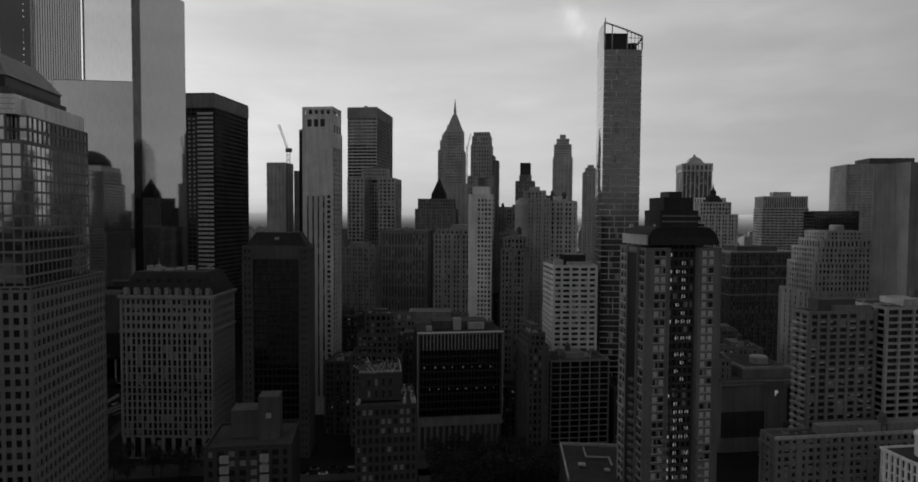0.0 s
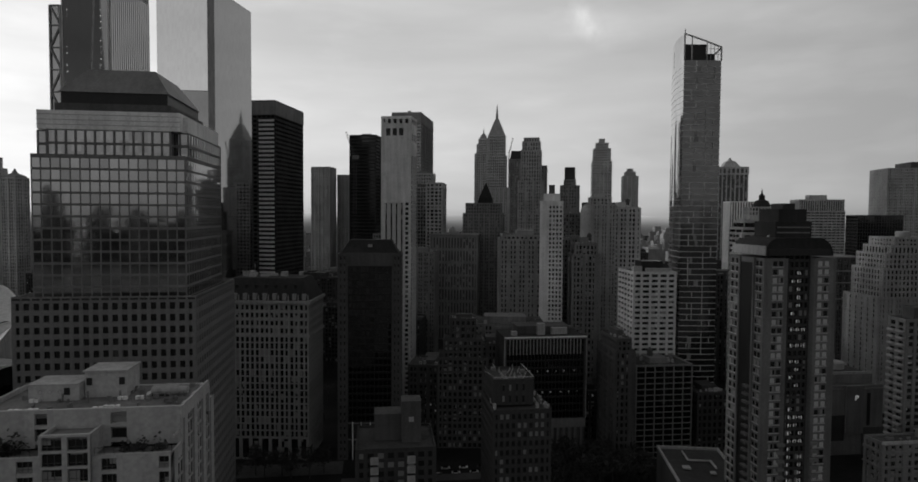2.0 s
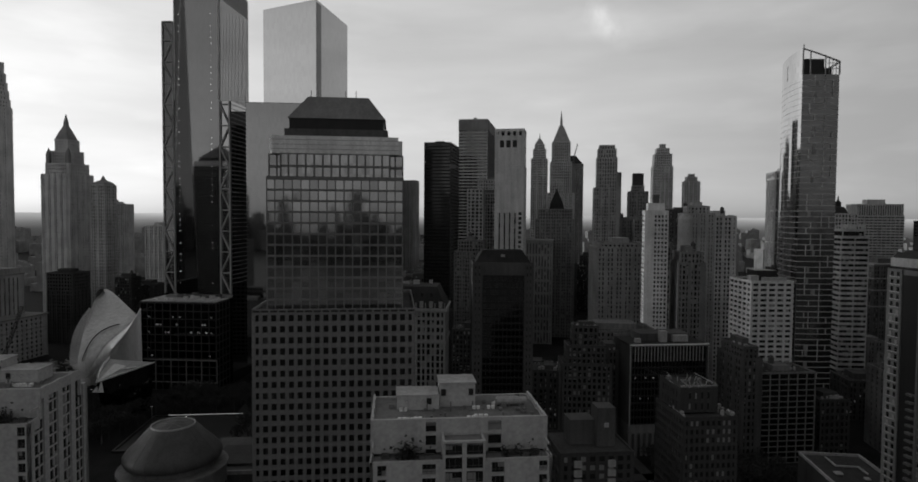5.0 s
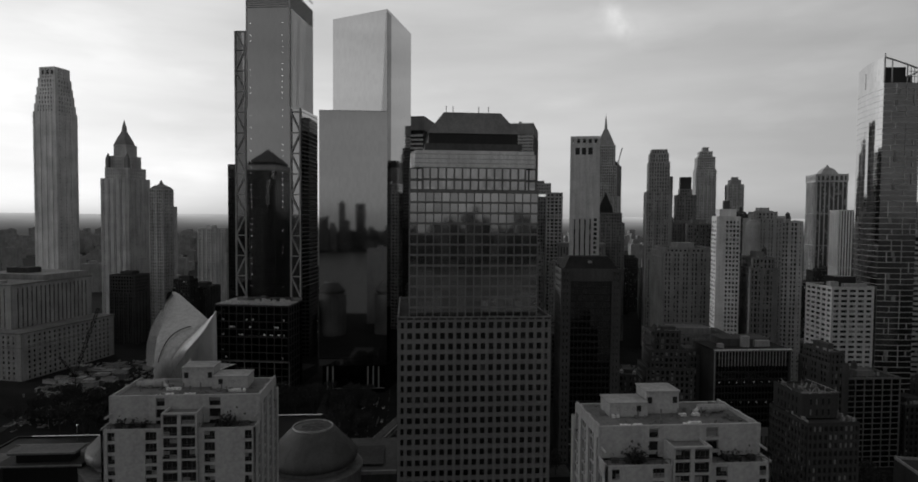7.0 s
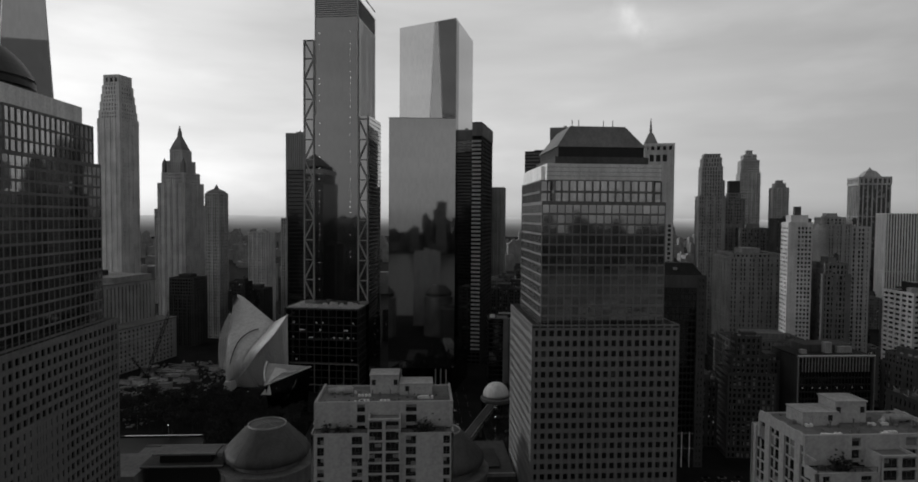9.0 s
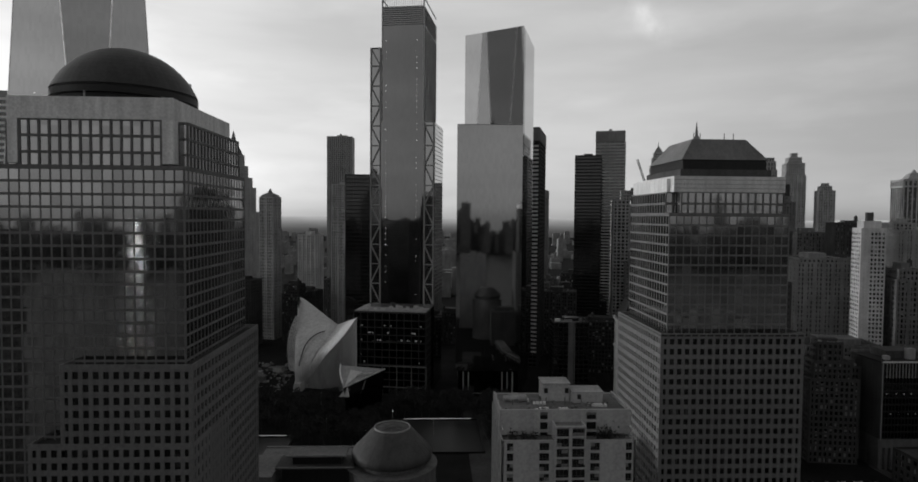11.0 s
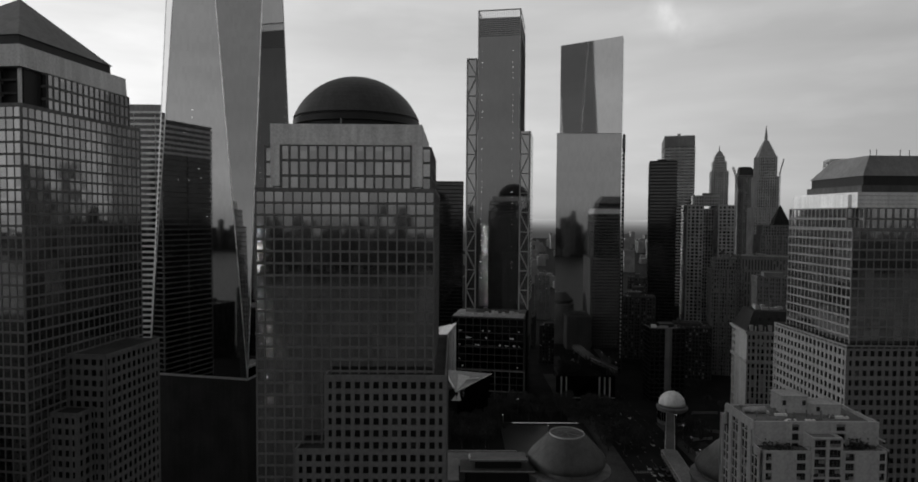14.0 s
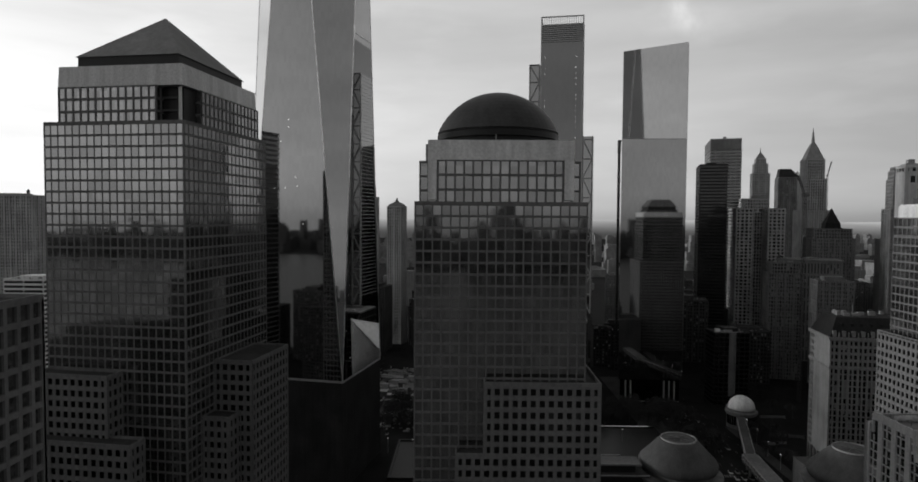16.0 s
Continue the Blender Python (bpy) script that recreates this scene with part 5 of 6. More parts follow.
for _ in range(12):
    x, y = rnd.uniform(-13, 12), rnd.uniform(-6, 9)
    t.g("roof_clutter").box(x, x + rnd.uniform(0.4, 1.6), y, y + 0.8, 121.8, 122.4 + rnd.uniform(0.3, 1.2))
rnd = random.Random(31)
for k in range(2, 16):
    for x in (-7.6, 5.7):
        t.block("balcony", x, x + 2.5, -12.2, -10.9, k * 3.06, k * 3.06 + 1.0, MID)
for _ in range(75):
    x, k = rnd.choice((-3.6, -1.3, -1.3, 0.9, 0.9, 3.1)), rnd.randint(4, 37)
    t.block("lit_window", x, x + 1.1, -8.3, -8.2, k * 3.0 + 0.8, k * 3.0 + 1.9, GLOW)
t.done()

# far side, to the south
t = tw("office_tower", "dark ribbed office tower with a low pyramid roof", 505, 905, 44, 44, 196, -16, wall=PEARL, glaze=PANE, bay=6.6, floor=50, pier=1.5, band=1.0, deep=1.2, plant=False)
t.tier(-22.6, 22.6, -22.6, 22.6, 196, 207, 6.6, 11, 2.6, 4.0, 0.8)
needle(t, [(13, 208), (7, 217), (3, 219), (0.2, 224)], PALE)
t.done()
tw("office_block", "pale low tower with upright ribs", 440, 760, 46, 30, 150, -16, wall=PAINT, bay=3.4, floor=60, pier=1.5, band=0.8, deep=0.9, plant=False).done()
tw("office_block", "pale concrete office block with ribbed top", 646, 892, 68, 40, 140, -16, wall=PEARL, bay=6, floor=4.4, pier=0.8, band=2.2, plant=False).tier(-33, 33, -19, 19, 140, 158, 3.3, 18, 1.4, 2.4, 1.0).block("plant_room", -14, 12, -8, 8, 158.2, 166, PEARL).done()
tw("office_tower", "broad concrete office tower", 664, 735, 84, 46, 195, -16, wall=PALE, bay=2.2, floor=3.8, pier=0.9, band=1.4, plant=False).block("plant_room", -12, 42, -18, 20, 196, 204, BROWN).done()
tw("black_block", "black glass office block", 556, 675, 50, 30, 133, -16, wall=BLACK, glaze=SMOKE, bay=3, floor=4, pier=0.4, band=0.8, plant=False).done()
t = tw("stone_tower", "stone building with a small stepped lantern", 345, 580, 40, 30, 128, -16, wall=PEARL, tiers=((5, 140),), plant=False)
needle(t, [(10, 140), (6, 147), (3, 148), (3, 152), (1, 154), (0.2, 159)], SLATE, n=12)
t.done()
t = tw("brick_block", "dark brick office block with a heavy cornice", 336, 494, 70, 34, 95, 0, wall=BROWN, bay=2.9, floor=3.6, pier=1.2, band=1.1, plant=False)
for z in (60, 74, 84, 95.9):
    t.block("cornice", -35.6, 35.6, -17.7, 17.7, z, z + 1.1, LIME)
t.block("roof_room", -24, 14, -8, 12, 97, 101, BROWN).done()
tw("stone_block", "dark stone block in the street gap", 235, 470, 40, 34, 84, -10, wall=BROWN).done()
t = tw("brick_tower", "stepped pale brick tower with a round tank on top", 318, 378, 62, 34, 77, -4, wall=PALE, bay=2.8, floor=3.5, pier=1.4, band=1.4, plant=False)
for x0, x1, y0, z0, z1 in ((-27, 28, -15, 77, 96), (-24, 27, -13, 96, 106), (-19, 20, -11, 106, 111), (-15, 12, -9, 111, 116.5)):
    t.tier(x0, x1, y0, 15, z0, z1, 2.8, 3.5, 1.4, 1.4, 0.35)
t.g("water_tank", PALE).lathe([(4.4, 116.6), (4.4, 120.5), (3.6, 121.2)], 20, -2, 0)
t.done()
t = tw("dark_tower", "tall brown tower with a blank concrete flank", 324, 312, 34, 28, 154, 0, wall=BROWN, bay=2.6)
t.block("blank_flank", -28, -17.05, -11, 14, 0, 157, MID)
rnd = random.Random(52)
for _ in range(60):
    x, k = -17 + rnd.randrange(13) * 2.615 + 1.3, rnd.randrange(14, 41)
    t.g("lit_pane", DIM).box(x - 0.5, x + 0.5, -13.72, -13.66, k * 3.667 + 1.2, k * 3.667 + 2.4)
t.done()
t = tw("balcony_block", "brick apartment block with wide windows and blinds", 203, 242, 33, 10, 85, 0, wall=MID, glaze=APT_PANE2, bay=4.7, floor=2.95, pier=1.5, band=1.0, panes=119, split=True, plant=False)
for k in range(28):
    for y in (-4.2, 0.6):
        t.g("side_balcony", PALE).box(-17.9, -16.5, y, y + 3.4, k * 2.95 + 0.2, k * 2.95 + 1.0)
rnd = random.Random(41)
for _ in range(70):
    i, k = rnd.randrange(7), rnd.randrange(8, 28)
    x = -16.5 + i * 33 / 7 + 0.9
    t.g("blind", BLIND).box(x, x + rnd.choice((1.3, 2.8)), -4.72, -4.66, k * 2.95 + 1.3, k * 2.95 + 2.3)
t.block("roof_room", -10, 8, -2, 4.5, 85.2, 90.5, BROWN).block("roof_room", -4, 14, -4.4, -2.1, 85.2, 88, MID)
t.done()
t = tw("balcony_block", "pale apartment block with white balcony bands", 240.5, 246, 41, 26, 87, 0, wall=PALE, glaze=SMOKE, bay=6.8, floor=2.95, pier=0.9, band=0.9, deep=1.1, panes=40, split=True)
t.done()
t = Tower("garage_block", "plain concrete ventilation building with a lit sign", 212, 300, 0, BROWN, PANE)
t.block("wall", -26, 22, 0, 40, 0, 37, MID).block("roof_deck", -25.4, 21.4, 0.6, 39.4, 37, 37.3, BROWN).block("parapet", -26, 22, -0.02, 0.6, 37, 38.4, MID)
t.block("upper_wall", -8, 22, 8, 39, 37.3, 42.4, MID).block("upper_deck", -7.2, 21.2, 8.8, 38.2, 42.4, 42.6, DARK).block("parapet", -8, -7.2, 8, 39, 42.4, 43.8, PALE).block("parapet", -7.2, 22, 8, 8.8, 42.4, 43.8, PALE)
# slot and dark bay are flat panels, recess shade put into their colour
t.block("pilaster", -1, 9.5, -1.2, -0.02, 12, 38.4, TERRA).block("slot", 12.4, 14.2, -0.25, -0.02, 16, 34, BLACK).block("dark_bay", -26, -1.1, -0.2, -0.02, 8, 22, DARK).block("ledge", -26.3, 22.3, -0.6, -0.02, 36, 36.8, LIME).block("plinth", 9.6, 22.2, -0.5, -0.02, 0, 15, BROWN)
sign = bpy.data.curves.new("sign_letter", "FONT")
sign.body, sign.size, sign.extrude, sign.align_x = "P", 4.0, 0.08, "CENTER"
sign.materials.append(GLOW)
letter = new("sign_letter", sign)
letter.parent = t.ob
letter.matrix_basis = pose(5, -1.32, 30.4, 90)
tagged(letter, "small lit white parking letter")
t.g("roof_tank", PALE).lathe([(5, 42.6), (5, 46), (4.4, 46.6)], 24, 10, 22)
t.g("arched_vent", TERRA).loft([[(x, y, z) for x, z in [(-6 + 2.4 * math.cos(a), 42.6 + 4.6 * math.sin(a)) for a in [i * math.pi / 8 for i in range(9)]]] for y in (30, 33)])
t.done()
t = office("brick_block", "low brick terrace with pale blinds and a flat deck", 154, 240, 212, 221, 41, 0, wall=MID, glaze=APT_PANE, bay=3.4, floor=3.2, pier=1.3, band=1.3)
t.block("deck_edge", -43.2, 43.2, -4.9, -4.4, 41.0, 42.2, PALE).done()
t = Tower("white_block", "white rounded apartment tower top with upright fins", 199, 184, 0, PAINT, PANE)
t.tier(-17, 15, -8, 10, 0, 43, 2.2, 3.2, 1.0, 0.5, 0.6)
t.block("parapet_band", -17.3, 15.3, -8.4, -8.02, 41.4, 44.4, PAINT)
t.g("drum", PAINT).lathe([(5.4, 43.2), (5.4, 50), (5.8, 50), (5.8, 51), (5.0, 51.6), (0.2, 51.8)], 32, -5, 0)
for k in range(10):
    a = radians(180 + 20 * k)
    t.block("drum_fin", -5 + 5.6 * math.cos(a) - 0.2, -5 + 5.6 * math.cos(a) + 0.2, 5.6 * math.sin(a) - 0.2, 5.6 * math.sin(a) + 0.2, 43.2, 49.9, PAINT)
t.done()

# low roofs near the river
t = Tower("low_block", "low dark roof with a pale parapet and roof gear", 93.5, 240, -13, DARK, PANE)
t.block("body", -13.5, 13.5, -19, 19, 0, 24, DARK)
for b in ((-13.5, 13.5, 18.3, 19), (-13.5, -12.8, -19, 18.3), (12.8, 13.5, -19, 18.3)):
    t.block("parapet", *b, 24, 25.2, PALE)
for b in ((-4, -3.4, 4, 14), (-4, 6, 3.4, 4), (5.4, 6, -4, 3.4), (-8, -5, -6, -3), (2, 4, -10, -8)):
    t.block("pipe_run", *b, 24.6, 25.2, PALE)
t.done()
tw("office_tower", "granite riverside block with a square window grid", -452, 62, 54, 48, 138, 0, wall=GRANITE, glaze=COATED, bay=3.4, floor=4.2, pier=0.9, band=1.1, plant=False).done()
t = office("office_tower", "tall glass office tower with banded floors", -640, -574, 165, 215, 224, 0, wall=LIME, glaze=SMOKE, bay=33, floor=4.2, pier=0.1, band=0.9, deep=0.7, plant=False)
for k in range(6):
    t.block("pale_band", -33.15, 33.15, -25.15, 25.15, 198.4 + k * 4.2, 200.2 + k * 4.2, PAINT)
t.done()
for x, y, w, h in ((-520, 40, 40, 118), (-570, 60, 44, 92), (-625, 45, 40, 74), (-690, 60, 50, 56), (-560, 110, 40, 70)):
    tw("brick_block", "brown brick riverside apartment block", x, y, w, 34, h, 0, wall=BROWN, bay=3, floor=3.2, pier=1.3, band=1.2).done()
tw("striped_block", "pale striped apartment block", -668, 425, 30, 24, 106, 0, wall=PAINT, glaze=SMOKE, bay=12, floor=3.4, pier=0.4, band=1.5).done()
tw("plain_tower", "pale plain tower far up the river", -846, 640, 82, 40, 174, 0, wall=PEARL, bay=3).done()


# ---- plaza, pavilions, street things ----
def pavilion(x, y):
    ob = thing("domed_pavilion", "round granite pavilion with a ribbed copper roof and skylight", "pavilion", x, y, group="riverside pavilions")
    part("drum", Geo().lathe([(17.6, 0), (17.6, 45.6), (18.2, 45.9), (18.2, 46.8), (14.0, 47.0), (14.0, 49.2)], 48), GRANITE, ob)
    prof = [(14.2, 48.6), (15.7, 49.0), (16.2, 50.2), (16.2, 51.4), (15.4, 52.7), (11.8, 56.4), (8.6, 59.8), (7.1, 60.9)]
    cone = part("roof_cone", Geo().lathe(prof, 40), PAVILION_ROOF, ob, smooth=True)
    rib = Geo()
    for k in range(24):
        a = 2 * math.pi * k / 24
        for (r0, z0), (r1, z1) in zip(prof[1:], prof[2:]):
            rib.bar((r0 * math.cos(a), r0 * math.sin(a), z0), (r1 * math.cos(a), r1 * math.sin(a), z1), 0.05)
    part("roof_rib", rib, PAVILION_ROOF, cone, kind="stuff")
    glazed = part("skylight", Geo().lathe([(6.8, 60.6), (4, 60.9), (0.3, 61.0)], 40), BLACK, ob)
    part("skylight_ring", Geo().lathe([(7.3, 60.5), (7.3, 61.3), (6.9, 61.3), (6.9, 60.5)], 40), PALE, glazed)
    for a in range(0, 180, 45):
        c, s = 6.8 * math.cos(radians(a)), 6.8 * math.sin(radians(a))
        part("skylight_bar", Geo().bar((-c, -s, 61.3), (c, s, 61.3), 0.12), MID, glazed)
    for k in range(12):
        a = radians(180 + k * 16.4)
        part("window", Geo().box(-0.7, 0.7, -0.15, 0.15, 0, 3.0), PANE, ob, at=pose(17.65 * math.cos(a), 17.65 * math.sin(a), 37, 0, 0, math.degrees(a) + 90))


pavilion(-250.5, 225.6)
pavilion(-183, 216)

t = Tower("podium_roof", "low granite wing with stacked flat roofs", -285, 232, 0, GRANITE, PANE)
t.block("body", -26, 24, -18, 20, 0, 40, BROWN).block("clerestory", -8, 18, -13, -4, 40, 47.4, BLACK)
t.block("roof_slab", -10, 20, -15, -3, 47.4, 48.3, BROWN).block("slab_edge", -10.2, 20.2, -15.2, -15.02, 47.9, 48.4, PALE).block("clerestory", -4, 15, -12, -5.6, 48.3, 51.6, BLACK)
t.block("roof_slab", -6, 17, -13.6, -5, 51.6, 52.4, MID).block("slab_edge", -6.2, 17.2, -13.8, -13.62, 52.0, 52.5, PALE)
t.block("front_roof", -26.5, -10.6, -18.5, 4, 40, 46, MID).block("front_roof", 20.6, 24.5, -18.5, 6, 40, 46.4, PALE).block("rear_roof", -22, 16, 2, 18, 40, 43.5, MID).block("roof_rim", -22, 16, 17.6, 18.1, 43.5, 44.2, PALE)
t.g("roof_vent", PALE).lathe([(2.0, 43.5), (2.0, 44.8), (1.2, 45.6)], 16, -4, 11)
t.done()
t = Tower("podium_roof", "low granite wing beside the office tower", -166, 240, 0, GRANITE, PANE)
t.block("body", -14, 13.5, -14, 26, 0, 38, BROWN).block("parapet", -14, 13.5, -14, -13.2, 38, 39.4, PALE).block("roof_slab", -9, 8, -6, 14, 38, 39, DARK)
t.done()


def transit_hall():
    """White ribbed shell: two wings that rise from a low foot along a curved slit."""
    ob = thing("ribbed_hall", "white ribbed winged transit hall beside the plaza", "station hall", 0, 0)

    def curve(pts, u):
        u = min(0.9999, max(0, u)) * (len(pts) - 1)
        i = int(u)
        f = u - i
        p0, p1, p2, p3 = (Vector(pts[max(0, min(len(pts) - 1, i + k))]) for k in (-1, 0, 1, 2))
        return 0.5 * ((2 * p1) + (p2 - p0) * f + (2 * p0 - 5 * p1 + 4 * p2 - p3) * f * f + (3 * p1 - p0 - 3 * p2 + p3) * f ** 3)
    left = [(-348, 490, 3), (-349.5, 493, 20), (-352, 506, 36.5), (-354, 521, 51), (-355, 533, 63)]
    right = [(-345, 497, 3), (-335, 494.5, 15), (-322.5, 491, 31.5), (-308.5, 486, 47), (-296.4, 477.4, 63.4)]
    rear = [(-355, 533, 63), (-358.5, 545, 67.6), (-361, 558, 69), (-357, 567, 66.5), (-339, 552, 57), (-320.6, 536, 47.4)]
    notch = 0.78

    def rear_edge(v):
        """The high rear edge of the roof: over the rounded top, down to a notch, up to the south tip."""
        return curve(rear, v / notch) if v < notch else Vector(rear[-1]).lerp(Vector(right[-1]), (v - notch) / (1 - notch))

    def skin(u, v):
        """The roof: u from the foot to the rear edge, v from the ribbed edge to the ridge."""
        flat = Vector(left[-1]).lerp(Vector(right[-1]), v)
        swell = 6.5 * math.sin(math.pi * v) * max(0, math.sin(math.pi * min(1, u / 0.9)))
        return curve(left, u).lerp(curve(right, u), v) + (rear_edge(v) - flat) * u ** (1.6 + 1.2 * v) + Vector((0.1, -1, 0.55)) * swell
    north = None
    for name, v0, v1 in (("north_wing", 0.0, notch), ("south_wing", notch, 1.0)):
        rows = [[skin(i / 48, v0 + (v1 - v0) * j / 16) for j in range(17)] for i in range(49)]
        wing = part(name, Geo().loft([r + [p + Vector((0.4, 1.0, -0.8)) for p in reversed(r)] for r in rows]), SHELL, ob, smooth=True)
        north = wing if name == "north_wing" else north
    for key, shift, width, mat in (("skylight_slit", 0.0, 0.6, BLACK), ("slit_edge", 0.035, 0.45, SHELL)):
        slit = Geo()
        pts = [skin(0.24 + 0.52 * i / 24, 0.36 + shift + 0.34 * i / 24) + Vector((0.1, -0.7, 0.45)) for i in range(25)]
        for p, q in zip(pts, pts[1:]):
            slit.bar(p, q, width)
        part(key, slit, mat, north)
    for i in range(34):
        k = i / 33
        p = curve(left, 0.2 + 0.64 * k)
        reach = 0.75 + 0.45 * math.sin(math.pi * k) - 0.5 * k
        part("rib", Geo().bar(p + Vector((2.0, -1.2, -0.6)), p + Vector((-6.0, -2.0, 3.2)) * reach, 0.75), SHELL, north)
    foot = [[(-347 + a, 489 + b, z) for a, b in ((-3 + 0.2 * z, -2), (4 - 0.2 * z, -2), (5, 8), (-3, 8))] for z in (0, 4, 7)]
    part("foot", Geo().loft(foot), SHELL, ob)
    # flank below the south wing, down to the ground
    flank = []
    for i in range(25):
        a = curve(right, i / 24) + Vector((0, 0.4, -0.3))
        b = Vector((a.x, a.y + 2.5, 0.5))
        flank.append([a.lerp(b, j / 6) for j in range(7)])
    part("flank_glass", Geo().loft([r + [p + Vector((0.3, 0.8, 0)) for p in reversed(r)] for r in flank]), SMOKE, ob)
    for i in range(1, 64):
        a = curve(right, i / 63) + Vector((0, 0.1, -0.4))
        part("flank_rib", Geo().bar(a, (a.x, a.y + 2.2, 0.4), 0.42), SHELL, ob)
    part("ridge_beam", Geo().loft([[curve(right, i / 40) + Vector(o) for o in ((-0.5, -0.5, -0.9), (0.5, -0.5, -0.9), (0.5, 0.6, 0.2), (-0.5, 0.6, 0.2))] for i in range(41)]), SHELL, ob)
    # back of the hall
    part("hall_body", Geo().prism([(-350, 506), (-330, 502), (-290, 560), (-300, 600), (-340, 590)], 0, 12), SHELL, ob)


transit_hall()

# museum pavilion with a tilted roof
ob = thing("museum_pavilion", "small angular glass pavilion with a tilted pale roof", "pavilion", -286, 436)
rim = [(-18, 6, 33.4), (16.4, -5, 33.2), (-10.6, -30.5, 26.4)]
part("body", Geo().loft([[(x * 0.8, 1 + y * 0.8, 0) for x, y, z in rim], [(x * 0.96, y * 0.96, z - 0.8) for x, y, z in rim]]), SMOKE, ob)
plane = part("roof_plane", Geo().loft([[(x, y, z - 0.7) for x, y, z in rim], rim]), PALE, ob)
part("roof_fold", Geo().loft([[(-8.5, -7, 32.0), (0, -10, 31.6), (-9.8, -28.6, 26.8)], [(-8.5, -7, 33.4), (0, -10, 32.1), (-9.8, -28.6, 26.9)]]), SHELL, plane)
bend = [(-17.6, 5.8, 33.6), (-16.8, -4, 32.0), (-14.6, -15, 29.4), (-11.4, -25, 27.2)]
part("bent_edge", Geo().loft([[(x - 0.5, y, z), (x + 0.5, y, z), (x + 0.3, y, z + 1.3), (x - 0.3, y, z + 1.3)] for x, y, z in bend]), PAINT, plane, "bright bent edge strip")
part("wall_flap", Geo().loft([[(-13.6, -28.3, 19.6), (-8.2, -27.6, 26.4), (-6.8, -28.2, 19.4)], [(-13.4, -27.6, 19.6), (-8.0, -26.9, 26.4), (-6.6, -27.5, 19.4)]]), PAINT, ob, "pale triangular flap")
# the lit edge line and bright arc are put on as white bars
part("roof_rim", Geo().bar((-10.6, -30.7, 26.5), (16.6, -5.2, 33.3), 0.35), PAINT, plane)
part("roof_arc", Geo().bar((-3.2, -13, 31.0), (3.0, -13.5, 31.6), 0.8).bar((3.0, -13.5, 31.6), (7.0, -12, 31.9), 0.6), PAINT, plane)

# memorial pools
for x, y in ((-233, 384), (-356, 352)):
    ob = thing("memorial_pool", "square sunken dark pool with a lit rim", "pool", x, y, group="memorial pools")
    part("basin", Geo().box(-30, 30, -30, 30, 0.05, 0.4), BLACK, ob)
    for b in ((-31, 31, 30, 31.2), (-31, 31, -31.2, -30), (-31.2, -30, -30, 30), (30, 31.2, -30, 30)):
        part("rim", Geo().box(*b, 0, 1.3), BLACK, ob)
    part("rim_light", Geo().box(-22, 26, 30.2, 30.7, 1.3, 1.55), GLOW, ob)

# domed entry rotunda and footbridge
ob = thing("white_dome", "white domed rotunda on a round glazed base", "rotunda", -136.4, 421)
part("dome", Geo().lathe([(9.4 * math.cos(a), 14 + 9.3 * math.sin(a)) for a in [i * math.pi / 2 / 10 for i in range(11)]][:-1] + [(0.1, 23.3)], 32), PAINT, ob, smooth=True)
part("base", Geo().lathe([(10.2, 0), (10.2, 10.4), (11.2, 10.8), (11.2, 12.4), (9.8, 12.8), (9.8, 14)], 32), MID, ob)
for k in range(18):
    a = radians(180 + k * 10.6)
    part("window", Geo().box(-0.7, 0.7, -0.1, 0.1, 3, 9.6), SMOKE, ob, at=pose(10.25 * math.cos(a), 10.25 * math.sin(a), 0, 0, 0, math.degrees(a) + 90))


def bridge_span(name, a, b, width, roof_mat, rails):
    """One straight covered span between two points of the plan."""
    a, b = Vector(a), Vector(b)
    run = b - a
    n, yaw = run.length, math.degrees(math.atan2(run.y, run.x)) - 90
    ob = thing("footbridge", name, "bridge", a.x, a.y, 0, yaw, "spans over the avenue")
    h = width / 2
    deck = part("deck", Geo().box(-h, h, 0, n, 5.2, 6.2), BROWN, ob)
    cover = part("roof", Geo().loft([[(-h, y, 9.6), (h, y, 9.6), (h * 0.8, y, 10.5), (-h * 0.8, y, 10.5)] for y in (0, n)]), roof_mat, ob)
    for s in (-h, h):
        part("roof_edge", Geo().bar((s, 0, 9.7), (s, n, 9.7), 0.45), PALE, cover)
        part("side_rail", Geo().bar((s, 0, 7.3), (s, n, 7.3), 0.35), STEEL, deck)
        for k in range(rails + 1):
            y = n * k / rails
            part("bridge_post", Geo().box(s - 0.18, s + 0.18, y - 0.18, y + 0.18, 6.2, 9.6), STEEL, deck)
            if k % 5 == 0:
                part("pillar", Geo().box(s * 0.6 - 0.6, s * 0.6 + 0.6, y - 0.6, y + 0.6, 0, 5.2), MID, ob)
    for k in range(rails):
        y0, y1 = n * k / rails, n * (k + 1) / rails
        part("brace", Geo().bar((-h, y0, 6.2), (-h, y1, 9.6), 0.22), STEEL, deck)


bridge_span("narrow braced footbridge that runs to the rotunda", (-166, 341), (-141, 411), 5.5, BROWN, 10)
bridge_span("wide covered footbridge with a pale roof edge", (-172, 288), (-166.5, 340.6), 9.0, MID, 12)


